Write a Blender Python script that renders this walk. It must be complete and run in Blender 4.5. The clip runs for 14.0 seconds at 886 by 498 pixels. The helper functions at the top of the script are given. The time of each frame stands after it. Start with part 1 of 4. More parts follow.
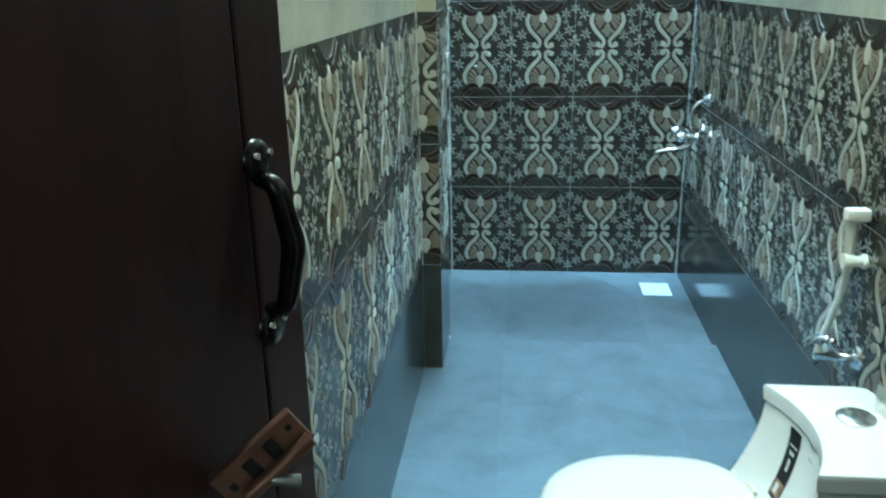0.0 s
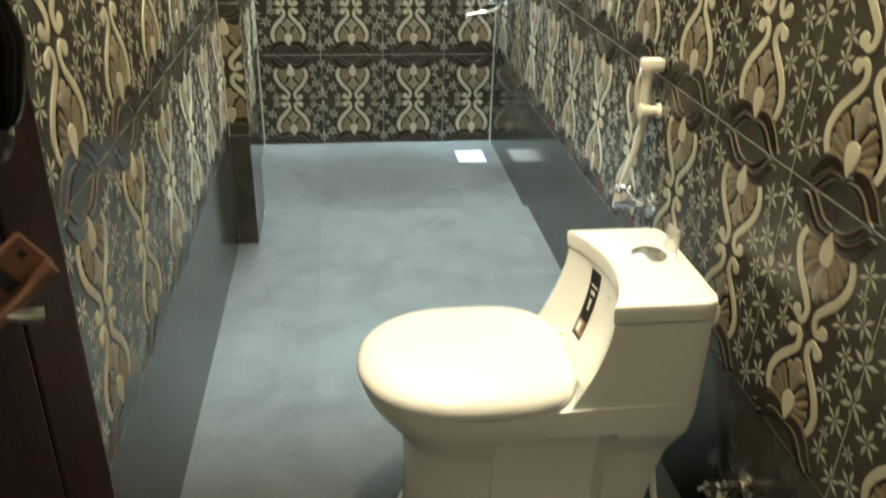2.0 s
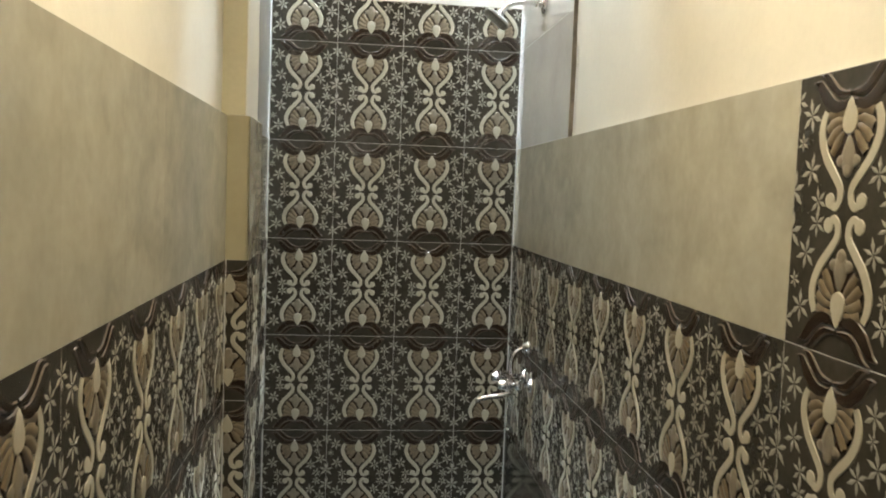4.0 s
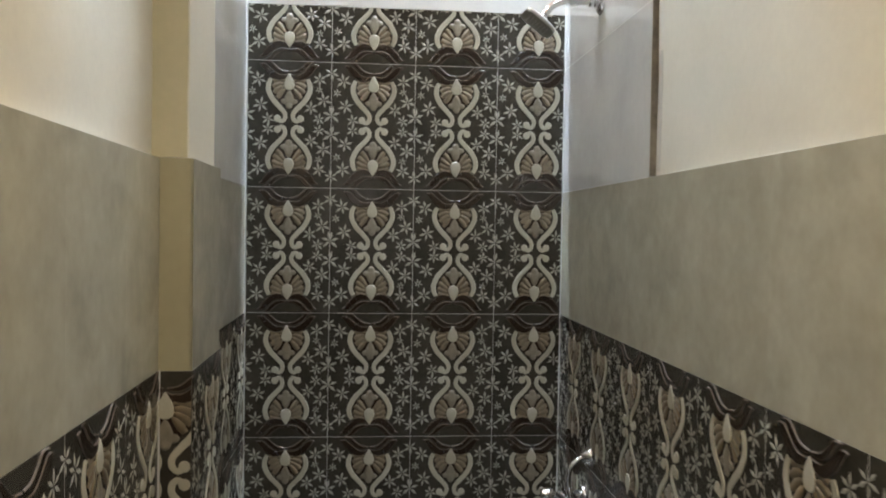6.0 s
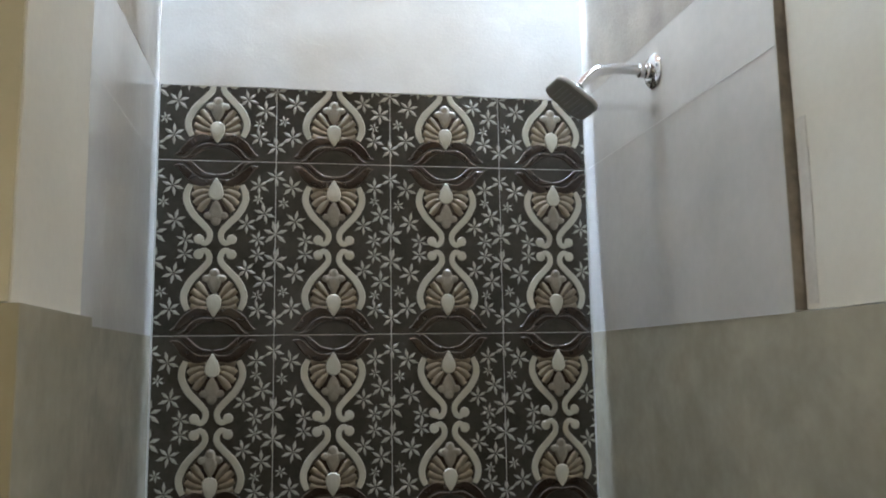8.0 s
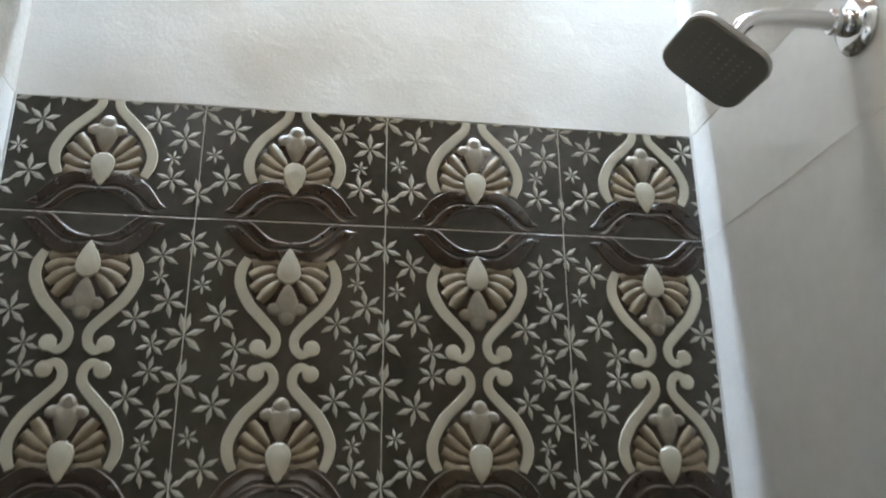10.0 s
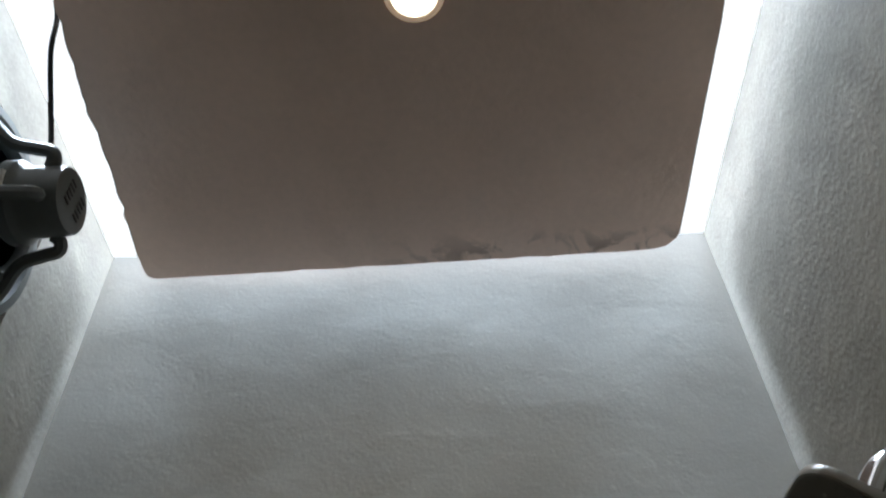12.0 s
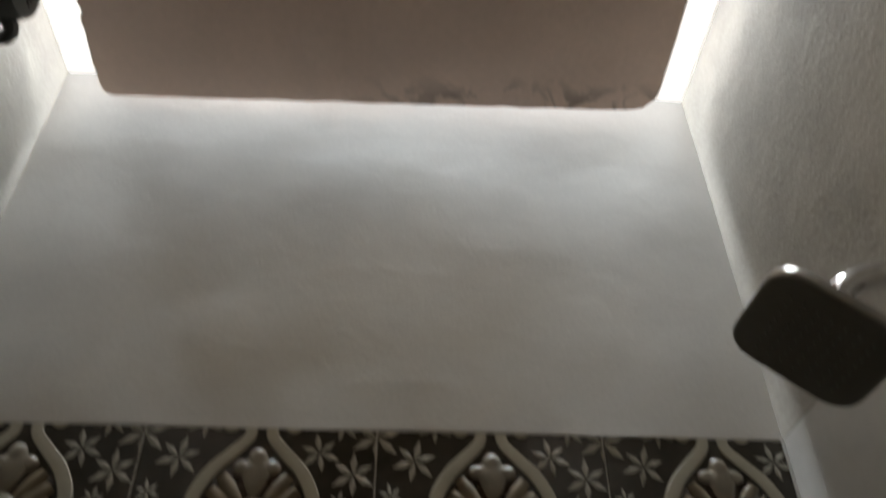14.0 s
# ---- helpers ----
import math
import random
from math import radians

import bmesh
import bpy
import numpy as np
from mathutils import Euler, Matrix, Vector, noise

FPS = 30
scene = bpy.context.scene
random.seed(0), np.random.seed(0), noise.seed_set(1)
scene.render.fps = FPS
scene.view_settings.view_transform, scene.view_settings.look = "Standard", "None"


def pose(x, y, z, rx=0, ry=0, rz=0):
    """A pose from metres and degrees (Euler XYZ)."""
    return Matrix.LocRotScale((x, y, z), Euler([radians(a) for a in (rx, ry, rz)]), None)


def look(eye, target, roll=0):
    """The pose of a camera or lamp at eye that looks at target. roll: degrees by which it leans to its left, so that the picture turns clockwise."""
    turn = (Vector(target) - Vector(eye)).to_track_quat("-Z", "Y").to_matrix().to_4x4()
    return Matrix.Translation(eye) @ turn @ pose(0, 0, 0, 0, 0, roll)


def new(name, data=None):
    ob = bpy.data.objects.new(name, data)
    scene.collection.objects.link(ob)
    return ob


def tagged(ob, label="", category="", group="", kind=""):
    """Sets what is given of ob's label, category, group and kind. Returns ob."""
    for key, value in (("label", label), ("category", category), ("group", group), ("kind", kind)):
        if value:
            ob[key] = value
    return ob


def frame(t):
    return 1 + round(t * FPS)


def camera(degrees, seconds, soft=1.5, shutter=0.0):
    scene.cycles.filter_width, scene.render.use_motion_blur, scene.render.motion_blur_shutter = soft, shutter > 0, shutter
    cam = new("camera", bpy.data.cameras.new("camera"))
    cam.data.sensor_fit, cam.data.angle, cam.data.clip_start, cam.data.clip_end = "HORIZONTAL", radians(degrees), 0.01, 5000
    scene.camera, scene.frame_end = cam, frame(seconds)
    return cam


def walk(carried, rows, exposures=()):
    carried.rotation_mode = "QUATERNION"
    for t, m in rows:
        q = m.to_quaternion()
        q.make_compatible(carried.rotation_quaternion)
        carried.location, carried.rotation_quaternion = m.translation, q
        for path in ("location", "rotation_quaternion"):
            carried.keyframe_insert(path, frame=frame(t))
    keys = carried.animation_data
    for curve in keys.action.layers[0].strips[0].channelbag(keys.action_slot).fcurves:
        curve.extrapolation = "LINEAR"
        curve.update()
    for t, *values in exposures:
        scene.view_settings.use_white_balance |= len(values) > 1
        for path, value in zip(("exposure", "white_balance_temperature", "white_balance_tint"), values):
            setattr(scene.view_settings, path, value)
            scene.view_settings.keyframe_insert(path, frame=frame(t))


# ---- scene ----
cam = camera(57.2, 14.0, soft=1.9, shutter=0.3)
EXPOSURES = [
    (0, 0.8, 4500, -17), (0.5, 0.95, 5200, -14), (1.0, 0.98, 6050, -6), (1.5, 1.1, 7000, -1), (2.0, 1.02, 7400, 1), (2.5, 0.90, 7700, 1), (3.0, 1.02, 7000, 3), (3.5, 0.33, 7000, 8), (3.7, 0.25, 7000, 9),
    (5.8, -0.18, 6600, 14), (6.5, -0.24, 6400, 14), (7.7, -0.48, 6200, 14), (10, -0.6, 6500, 12), (10.5, -1.08, 6500, 13), (11, -2.12, 6100, 10), (11.5, -2.62, 6400, 11), (12, -2.8, 6700, 12), (12.5, -2.83, 6900, 13), (13, -2.86, 6900, 13), (13.5, -2.88, 7100, 14), (14, -2.8, 7800, 17),
]
PATH = [
    (0, (-0.228, -4.002, 1.452), (-0.425, -2.114, 0.821), -1.1),
    (0.5, (-0.256, -4.052, 1.441), (-0.25, -2.209, 0.665), -0.9),
    (1, (-0.252, -4.063, 1.38), (-0.057, -2.318, 0.423), 0.5),
    (1.5, (-0.231, -4.04, 1.342), (0.059, -2.349, 0.314), 1.8),
    (2, (-0.199, -3.974, 1.386), (0.032, -2.202, 0.49), 1.4),
    (2.5, (-0.185, -3.961, 1.46), (-0.02, -2.069, 0.834), 1.0),
    (3, (-0.188, -3.97, 1.526), (-0.025, -2.01, 1.165), 1.8),
    (3.5, (-0.199, -3.923, 1.56), (0.004, -1.944, 1.356), 2.3),
    (3.7, (-0.202, -3.877, 1.569), (0.019, -1.897, 1.399), 2.2),
    (5.8, (-0.127, -3.045, 1.662), (0.031, -1.053, 1.59), 1.4),
    (6, (-0.16, -2.95, 1.659), (0.022, -0.958, 1.61), 0.9),
    (6.5, (-0.285, -2.746, 1.7), (0.006, -0.768, 1.711), -0.7),
    (7, (-0.28, -2.546, 1.702), (0.033, -0.572, 1.782), -1.3),
    (7.5, (-0.243, -2.311, 1.734), (0.087, -0.346, 1.91), -1.0),
    (7.7, (-0.243, -2.235, 1.734), (0.105, -0.278, 1.953), -0.8),
    (10, (-0.091, -1.237, 1.776), (0.189, 0.629, 2.439), -0.4),
    (10.5, (-0.092, -1.044, 1.842), (0.146, 0.716, 2.762), -1.7),
    (11, (-0.075, -0.994, 1.925), (0.013, 0.0, 2.607), -2.9),
    (11.5, (0.01, -1.004, 1.963), (0.051, 0.462, 3.323), -2.6),
    (12, (0.034, -1.072, 1.995), (0.042, 0.292, 3.457), -2.8),
    (12.5, (0.042, -1.111, 2.029), (0.028, 0.192, 3.546), -2.3),
    (13, (0.052, -1.127, 2.033), (0.011, 0.114, 3.601), -1.2),
    (13.5, (0.038, -1.092, 2.031), (0.002, 0.236, 3.526), -0.7),
    (14, (0.021, -0.982, 1.945), (0.089, 0.0, 2.767), -0.5),
]
walk(cam, [(t, look(eye, target, roll)) for t, eye, target, roll in PATH],
     exposures=EXPOSURES)

# ---- light and exposure ----
world = bpy.data.worlds.new("sky")
scene.world = world
world.use_nodes = True
wn = world.node_tree.nodes
sky = wn.new("ShaderNodeTexSky")
sky.sky_type = "NISHITA"
sky.sun_disc = False
sky.sun_elevation = radians(55)
sky.sun_rotation = radians(200)
wn["Background"].inputs["Strength"].default_value = 0.15
world.node_tree.links.new(sky.outputs["Color"], wn["Background"].inputs["Color"])


def lamp(name, kind, m, energy, color, **more):
    data = bpy.data.lights.new(name, kind)
    data.energy, data.color = energy, color
    if kind == "AREA":
        data.shape, data.size, data.size_y = "RECTANGLE", more["size"][0], more["size"][1]
    else:
        data.shadow_soft_size = more["radius"]
    if kind == "SPOT":
        data.spot_size, data.spot_blend = radians(more["cone"]), more["blend"]
    ob = new(name, data)
    ob.matrix_world = m
    return ob


CEIL = 3.07                     # underside of the ceiling slab
WARM = (1.0, 0.89, 0.685)
lamp("shaft_daylight", "AREA", pose(-0.02, -0.25, 7.30), 14900, (0.66, 0.83, 1.0), size=(5.2, 0.9))
lamp("lamp_room", "SPOT", pose(-0.08, -2.62, CEIL - 0.02), 158, WARM, radius=0.035, cone=152, blend=1.0)
lamp("lamp_hall", "POINT", pose(-0.45, -6.20, 2.02), 12, (1.0, 0.95, 0.86), radius=0.05)
lamp("lamp_shower", "SPOT", pose(0.014, -0.56, CEIL - 0.02), 11, WARM, radius=0.035, cone=165, blend=0.6)

# ---- materials ----


def mat(name, color, rough=0.5, metal=0.0, vary=0.12, scale=6.0, grain=90.0, bump=0.0, rnd=0.0, spec=0.5, blotch=0.0, coat=0.0, lump=0.0):
    """A procedural surface: colour varied at two scales, by object, with a fine bump."""
    m = bpy.data.materials.new(name)
    m.use_nodes = True
    n, l = m.node_tree.nodes, m.node_tree.links
    b = n["Principled BSDF"]
    b.inputs["Roughness"].default_value = rough
    b.inputs["Metallic"].default_value = metal
    b.inputs["Specular IOR Level"].default_value = spec
    b.inputs["Coat Weight"].default_value = coat
    b.inputs["Coat Roughness"].default_value = 0.08
    co = n.new("ShaderNodeNewGeometry").outputs["Position"]
    big, fine = n.new("ShaderNodeTexNoise"), n.new("ShaderNodeTexNoise")
    big.inputs["Scale"].default_value, big.inputs["Detail"].default_value = scale, 4
    fine.inputs["Scale"].default_value, fine.inputs["Detail"].default_value = grain, 5
    l.new(co, big.inputs["Vector"])
    l.new(co, fine.inputs["Vector"])
    add = n.new("ShaderNodeMath")
    add.operation = "MULTIPLY_ADD"
    l.new(fine.outputs["Fac"], add.inputs[0])
    add.inputs[1].default_value = 0.5
    l.new(big.outputs["Fac"], add.inputs[2])
    ramp = n.new("ShaderNodeMapRange")
    ramp.inputs["From Min"].default_value, ramp.inputs["From Max"].default_value = 0.45, 1.05
    ramp.inputs["To Min"].default_value, ramp.inputs["To Max"].default_value = 1 - vary, 1 + vary
    l.new(add.outputs[0], ramp.inputs["Value"])
    last = ramp.outputs[0]
    if blotch:
        st = n.new("ShaderNodeTexNoise")
        st.inputs["Scale"].default_value, st.inputs["Detail"].default_value = scale * 0.35, 6
        st.inputs["Distortion"].default_value = 0.8
        l.new(co, st.inputs["Vector"])
        r2 = n.new("ShaderNodeMapRange")
        r2.inputs["From Min"].default_value, r2.inputs["From Max"].default_value = 0.48, 0.66
        r2.inputs["To Min"].default_value, r2.inputs["To Max"].default_value = 1.0, 1 - blotch
        l.new(st.outputs["Fac"], r2.inputs["Value"])
        mul = n.new("ShaderNodeMath")
        mul.operation = "MULTIPLY"
        l.new(last, mul.inputs[0])
        l.new(r2.outputs[0], mul.inputs[1])
        last = mul.outputs[0]
    if rnd:
        info = n.new("ShaderNodeObjectInfo")
        r3 = n.new("ShaderNodeMapRange")
        r3.inputs["To Min"].default_value, r3.inputs["To Max"].default_value = 1 - rnd, 1 + rnd
        l.new(info.outputs["Random"], r3.inputs["Value"])
        mul = n.new("ShaderNodeMath")
        mul.operation = "MULTIPLY"
        l.new(last, mul.inputs[0])
        l.new(r3.outputs[0], mul.inputs[1])
        last = mul.outputs[0]
    sc = n.new("ShaderNodeVectorMath")
    sc.operation = "SCALE"
    sc.inputs[0].default_value = color
    l.new(last, sc.inputs["Scale"])
    l.new(sc.outputs["Vector"], b.inputs["Base Color"])
    rr = n.new("ShaderNodeMapRange")
    rr.inputs["To Min"].default_value, rr.inputs["To Max"].default_value = max(0.02, rough * 0.8), min(1, rough * 1.25)
    l.new(big.outputs["Fac"], rr.inputs["Value"])
    l.new(rr.outputs[0], b.inputs["Roughness"])
    if bump:
        bp = n.new("ShaderNodeBump")
        bp.inputs["Strength"].default_value, bp.inputs["Distance"].default_value = 1.0, bump
        l.new(add.outputs[0], bp.inputs["Height"])
        l.new(bp.outputs[0], b.inputs["Normal"])
        if lump:
            # trowel ridges, pits and grit, stretched along the wall
            mp, ridge, pit = n.new("ShaderNodeMapping"), n.new("ShaderNodeTexNoise"), n.new("ShaderNodeTexNoise")
            mp.inputs["Scale"].default_value = (1.0, 1.0, 1.25)
            l.new(co, mp.inputs["Vector"])
            for node, size, det in ((ridge, 16.0, 8.0), (pit, 75.0, 3.0)):
                node.inputs["Scale"].default_value, node.inputs["Detail"].default_value = size, det
                node.inputs["Distortion"].default_value = 0.6
                l.new(mp.outputs[0], node.inputs["Vector"])
            edge = n.new("ShaderNodeMapRange")
            edge.inputs["From Min"].default_value, edge.inputs["From Max"].default_value = 0.60, 0.72
            l.new(pit.outputs["Fac"], edge.inputs["Value"])
            both = n.new("ShaderNodeMath")
            both.operation = "MULTIPLY_ADD"
            l.new(edge.outputs[0], both.inputs[0])
            both.inputs[1].default_value = 0.09
            l.new(ridge.outputs["Fac"], both.inputs[2])
            bp2 = n.new("ShaderNodeBump")
            bp2.inputs["Strength"].default_value, bp2.inputs["Distance"].default_value = 1.0, lump
            l.new(both.outputs[0], bp2.inputs["Height"])
            l.new(bp.outputs[0], bp2.inputs["Normal"])
            l.new(bp2.outputs[0], b.inputs["Normal"])
    return m


def wood(name, dark, light, rough):
    """Dark-stained wood with the grain running upright."""
    m = bpy.data.materials.new(name)
    m.use_nodes = True
    n, l = m.node_tree.nodes, m.node_tree.links
    b = n["Principled BSDF"]
    tc, mp = n.new("ShaderNodeTexCoord"), n.new("ShaderNodeMapping")
    mp.inputs["Scale"].default_value = (14, 14, 1.1)
    l.new(tc.outputs["Object"], mp.inputs["Vector"])
    g, f = n.new("ShaderNodeTexNoise"), n.new("ShaderNodeTexNoise")
    g.inputs["Scale"].default_value, g.inputs["Detail"].default_value, g.inputs["Distortion"].default_value = 1.3, 6, 1.2
    f.inputs["Scale"].default_value, f.inputs["Detail"].default_value = 14, 4
    l.new(mp.outputs[0], g.inputs["Vector"])
    l.new(mp.outputs[0], f.inputs["Vector"])
    mx = n.new("ShaderNodeMath")
    mx.operation = "MULTIPLY_ADD"
    l.new(f.outputs["Fac"], mx.inputs[0])
    mx.inputs[1].default_value = 0.35
    l.new(g.outputs["Fac"], mx.inputs[2])
    cr = n.new("ShaderNodeValToRGB")
    cr.color_ramp.elements[0].position, cr.color_ramp.elements[1].position = 0.5, 0.85
    cr.color_ramp.elements[0].color, cr.color_ramp.elements[1].color = (*dark, 1), (*light, 1)
    l.new(mx.outputs[0], cr.inputs["Fac"])
    l.new(cr.outputs["Color"], b.inputs["Base Color"])
    b.inputs["Roughness"].default_value = rough
    b.inputs["Specular IOR Level"].default_value = 0.2
    bp = n.new("ShaderNodeBump")
    bp.inputs["Distance"].default_value, bp.inputs["Strength"].default_value = 0.0006, 1
    l.new(mx.outputs[0], bp.inputs["Height"])
    l.new(bp.outputs[0], b.inputs["Normal"])
    return m


def glow(name, color, strength):
    m = bpy.data.materials.new(name)
    m.use_nodes = True
    b = m.node_tree.nodes["Principled BSDF"]
    b.inputs["Base Color"].default_value = (0.8, 0.8, 0.8, 1)
    b.inputs["Emission Color"].default_value, b.inputs["Emission Strength"].default_value = (*color, 1), strength
    return m


M_TILE = mat("dark_glaze", (0.039, 0.0345, 0.027), 0.24, spec=0.35, vary=0.35, scale=14, grain=60, bump=0.0002, rnd=0.12)
M_CREAM = mat("cream_relief", (0.375, 0.35, 0.275), 0.42, vary=0.08, scale=30, grain=200)
M_STAR = mat("pale_star_relief", (0.305, 0.292, 0.248), 0.25, vary=0.14, scale=40, grain=200)
M_PALM = mat("grey_palmette_relief", (0.185, 0.160, 0.120), 0.34, vary=0.2, scale=60, grain=300)
M_TAN = mat("tan_relief", (0.140, 0.108, 0.066), 0.36, vary=0.30, scale=60, grain=300)
M_LIP = mat("dark_brown_relief", (0.024, 0.015, 0.010), 0.13, vary=0.3, scale=60, grain=200)
M_DARK = mat("plain_dark_glaze", (0.038, 0.036, 0.030), 0.12, spec=0.35, vary=0.35, scale=9, grain=50, bump=0.0002, rnd=0.1, blotch=0.2)
M_BEIGE = mat("beige_tile", (0.375, 0.352, 0.278), 0.13, spec=0.5, vary=0.12, scale=14, grain=45, rnd=0.03, blotch=0.13)
# beige tile again, its colour raised to carry the daylight and gloss by the shower
M_BEIGE_LIT = mat("lit_beige_tile", (0.53, 0.52, 0.49), 0.08, spec=0.8, vary=0.08, scale=6, grain=40, bump=0.0002, blotch=0.06)
M_GROUT = mat("grout", (0.42, 0.40, 0.365), 0.8, vary=0.2, scale=20)
M_PLASTER = mat("rough_plaster", (0.63, 0.62, 0.59), 0.85, vary=0.08, scale=7, grain=170, bump=0.0006, blotch=0.10, lump=0.0009)
# rough render of the side walls, its tone darkened and warmed for their light
M_RENDER = mat("toned_rough_render", (0.385, 0.36, 0.315), 0.9, vary=0.18, scale=9, grain=120, bump=0.0017, blotch=0.26, lump=0.0014)
M_CREAMPAINT = mat("cream_painted_plaster", (0.60, 0.57, 0.485), 0.7, vary=0.06, scale=5, grain=70, bump=0.0007, blotch=0.05)
M_YELLOW = mat("yellowed_paint", (0.46, 0.42, 0.285), 0.6, vary=0.07, scale=6, grain=60, bump=0.001)
M_SLAB = mat("bare_brown_plaster", (0.80, 0.60, 0.50), 0.9, vary=0.08, scale=3.5, grain=70, bump=0.0022, blotch=0.16, lump=0.0022)


def stain(m, axis, start, end, amount, scale, side=(-9.0, -8.0)):
    """Dark damp marks in a strip of the surface, broken up by noise."""
    n, l = m.node_tree.nodes, m.node_tree.links
    b = n["Principled BSDF"]
    src = b.inputs["Base Color"].links[0].from_socket
    geo, sep, ns = n.new("ShaderNodeNewGeometry"), n.new("ShaderNodeSeparateXYZ"), n.new("ShaderNodeTexNoise")
    l.new(geo.outputs["Position"], sep.inputs[0])
    l.new(geo.outputs["Position"], ns.inputs["Vector"])
    ns.inputs["Scale"].default_value, ns.inputs["Detail"].default_value, ns.inputs["Distortion"].default_value = scale, 4, 1.5
    strip, spots, mul, fin = n.new("ShaderNodeMapRange"), n.new("ShaderNodeMapRange"), n.new("ShaderNodeMath"), n.new("ShaderNodeMix")
    strip.inputs["From Min"].default_value, strip.inputs["From Max"].default_value = start, end
    l.new(sep.outputs[axis], strip.inputs["Value"])
    spots.inputs["From Min"].default_value, spots.inputs["From Max"].default_value = 0.50, 0.60
    l.new(ns.outputs["Fac"], spots.inputs["Value"])
    mul.operation = "MULTIPLY"
    across, inside = n.new("ShaderNodeMapRange"), n.new("ShaderNodeMath")
    across.inputs["From Min"].default_value, across.inputs["From Max"].default_value = side
    l.new(sep.outputs[0], across.inputs["Value"])
    inside.operation = "MULTIPLY"
    l.new(strip.outputs[0], inside.inputs[0])
    l.new(across.outputs[0], inside.inputs[1])
    l.new(inside.outputs[0], mul.inputs[0])
    l.new(spots.outputs[0], mul.inputs[1])
    amt = n.new("ShaderNodeMath")
    amt.operation = "MULTIPLY"
    l.new(mul.outputs[0], amt.inputs[0])
    amt.inputs[1].default_value = amount
    fin.data_type = "RGBA"
    l.new(amt.outputs[0], fin.inputs["Factor"])
    l.new(src, fin.inputs["A"])
    fin.inputs["B"].default_value = (0.06, 0.05, 0.045, 1)
    l.new(fin.outputs["Result"], b.inputs["Base Color"])


stain(M_SLAB, 1, -0.11, -0.055, 0.6, 13.0, (-0.10, 0.12))
M_CEMENT = mat("brown_cement", (0.24, 0.21, 0.17), 0.9, vary=0.35, scale=20, bump=0.002)
M_BEAD = mat("white_grout", (0.50, 0.50, 0.48), 0.6, vary=0.1)
M_YTILE = mat("yellowed_tile", (0.345, 0.31, 0.205), 0.22, vary=0.08, scale=8, grain=40)
M_FLOOR = mat("grey_blue_floor_tile", (0.069, 0.075, 0.073), 0.75, spec=0.06, vary=0.15, scale=11, grain=80, bump=0.0005, rnd=0.11, blotch=0.18)
M_FGROUT = mat("floor_grout", (0.17, 0.18, 0.175), 0.8, vary=0.2, scale=20)
M_CERAMIC = mat("white_ceramic", (0.87, 0.87, 0.86), 0.14, vary=0.02, scale=3, grain=20, coat=0.4)
M_WHITEPL = mat("white_plastic", (0.74, 0.71, 0.62), 0.32, vary=0.03)
M_CHROME = mat("chrome", (0.78, 0.78, 0.79), 0.10, metal=1.0, vary=0.05)
M_STEELG = mat("brushed_grey_metal", (0.42, 0.41, 0.39), 0.35, metal=0.8, vary=0.08)
M_NOZZLE = mat("grey_nozzle_plate", (0.22, 0.21, 0.19), 0.4, vary=0.1)
M_FAN = mat("grey_painted_metal", (0.095, 0.108, 0.108), 0.42, vary=0.15, scale=12)
M_BLADE = mat("pale_grey_plastic", (0.55, 0.57, 0.58), 0.45, vary=0.05)
M_BOARD = mat("pale_lilac_board", (0.60, 0.56, 0.60), 0.5, vary=0.05)
M_RUBBER = mat("black_rubber", (0.012, 0.012, 0.012), 0.5)
M_SATIN = mat("satin_chrome", (0.58, 0.58, 0.57), 0.22, metal=0.9, vary=0.04)
M_WIRE = mat("pale_wire", (0.68, 0.69, 0.68), 0.45)
M_BRONZE = mat("aged_bronze", (0.21, 0.105, 0.075), 0.42, metal=0.6, vary=0.3, scale=40)
M_BLACKMET = mat("black_metal", (0.02, 0.018, 0.017), 0.25, metal=0.7, vary=0.2)
M_DOOR = wood("dark_stained_wood", (0.012, 0.0030, 0.0040), (0.029, 0.0082, 0.0100), 0.5)
M_PRINT = mat("black_print", (0.012, 0.012, 0.012), 0.35)
M_PHOTO = mat("brown_print", (0.30, 0.19, 0.12), 0.35, vary=0.5, scale=60)
M_PAPER = mat("white_print", (0.75, 0.74, 0.72), 0.4)
M_HALL = mat("hall_paint", (0.30, 0.27, 0.22), 0.8, vary=0.08)
# trim ring of the spotlights, made to glow as if lit by its lens
M_RIMGLOW = glow("glowing_bronze_rim", (1.0, 0.66, 0.36), 1.7)
M_LENS = glow("lit_lens", (1.0, 0.88, 0.66), 22)
M_DRAIN = mat("white_drain_plate", (0.42, 0.45, 0.45), 0.4, vary=0.06)

# ---- mesh helpers ----


def link(name, bm, materials, parent=None, label="", smooth=False):
    me = bpy.data.meshes.new(name)
    bmesh.ops.recalc_face_normals(bm, faces=bm.faces)
    bm.to_mesh(me)
    bm.free()
    for m in materials if isinstance(materials, (list, tuple)) else [materials]:
        me.materials.append(m)
    if smooth:
        me.polygons.foreach_set("use_smooth", [True] * len(me.polygons))
        me.set_sharp_from_angle(angle=radians(38))
    ob = new(name, me)
    if parent:
        ob.parent = parent
    if label:
        ob["label"] = label
    return ob


def part(name, bm, material, parent, label="", smooth=True):
    return link(name, bm, material, parent, label, smooth)


def thing(name, m, label, category, group="", kind=""):
    ob = new(name)
    ob.matrix_world = m
    return tagged(ob, label, category, group, kind)


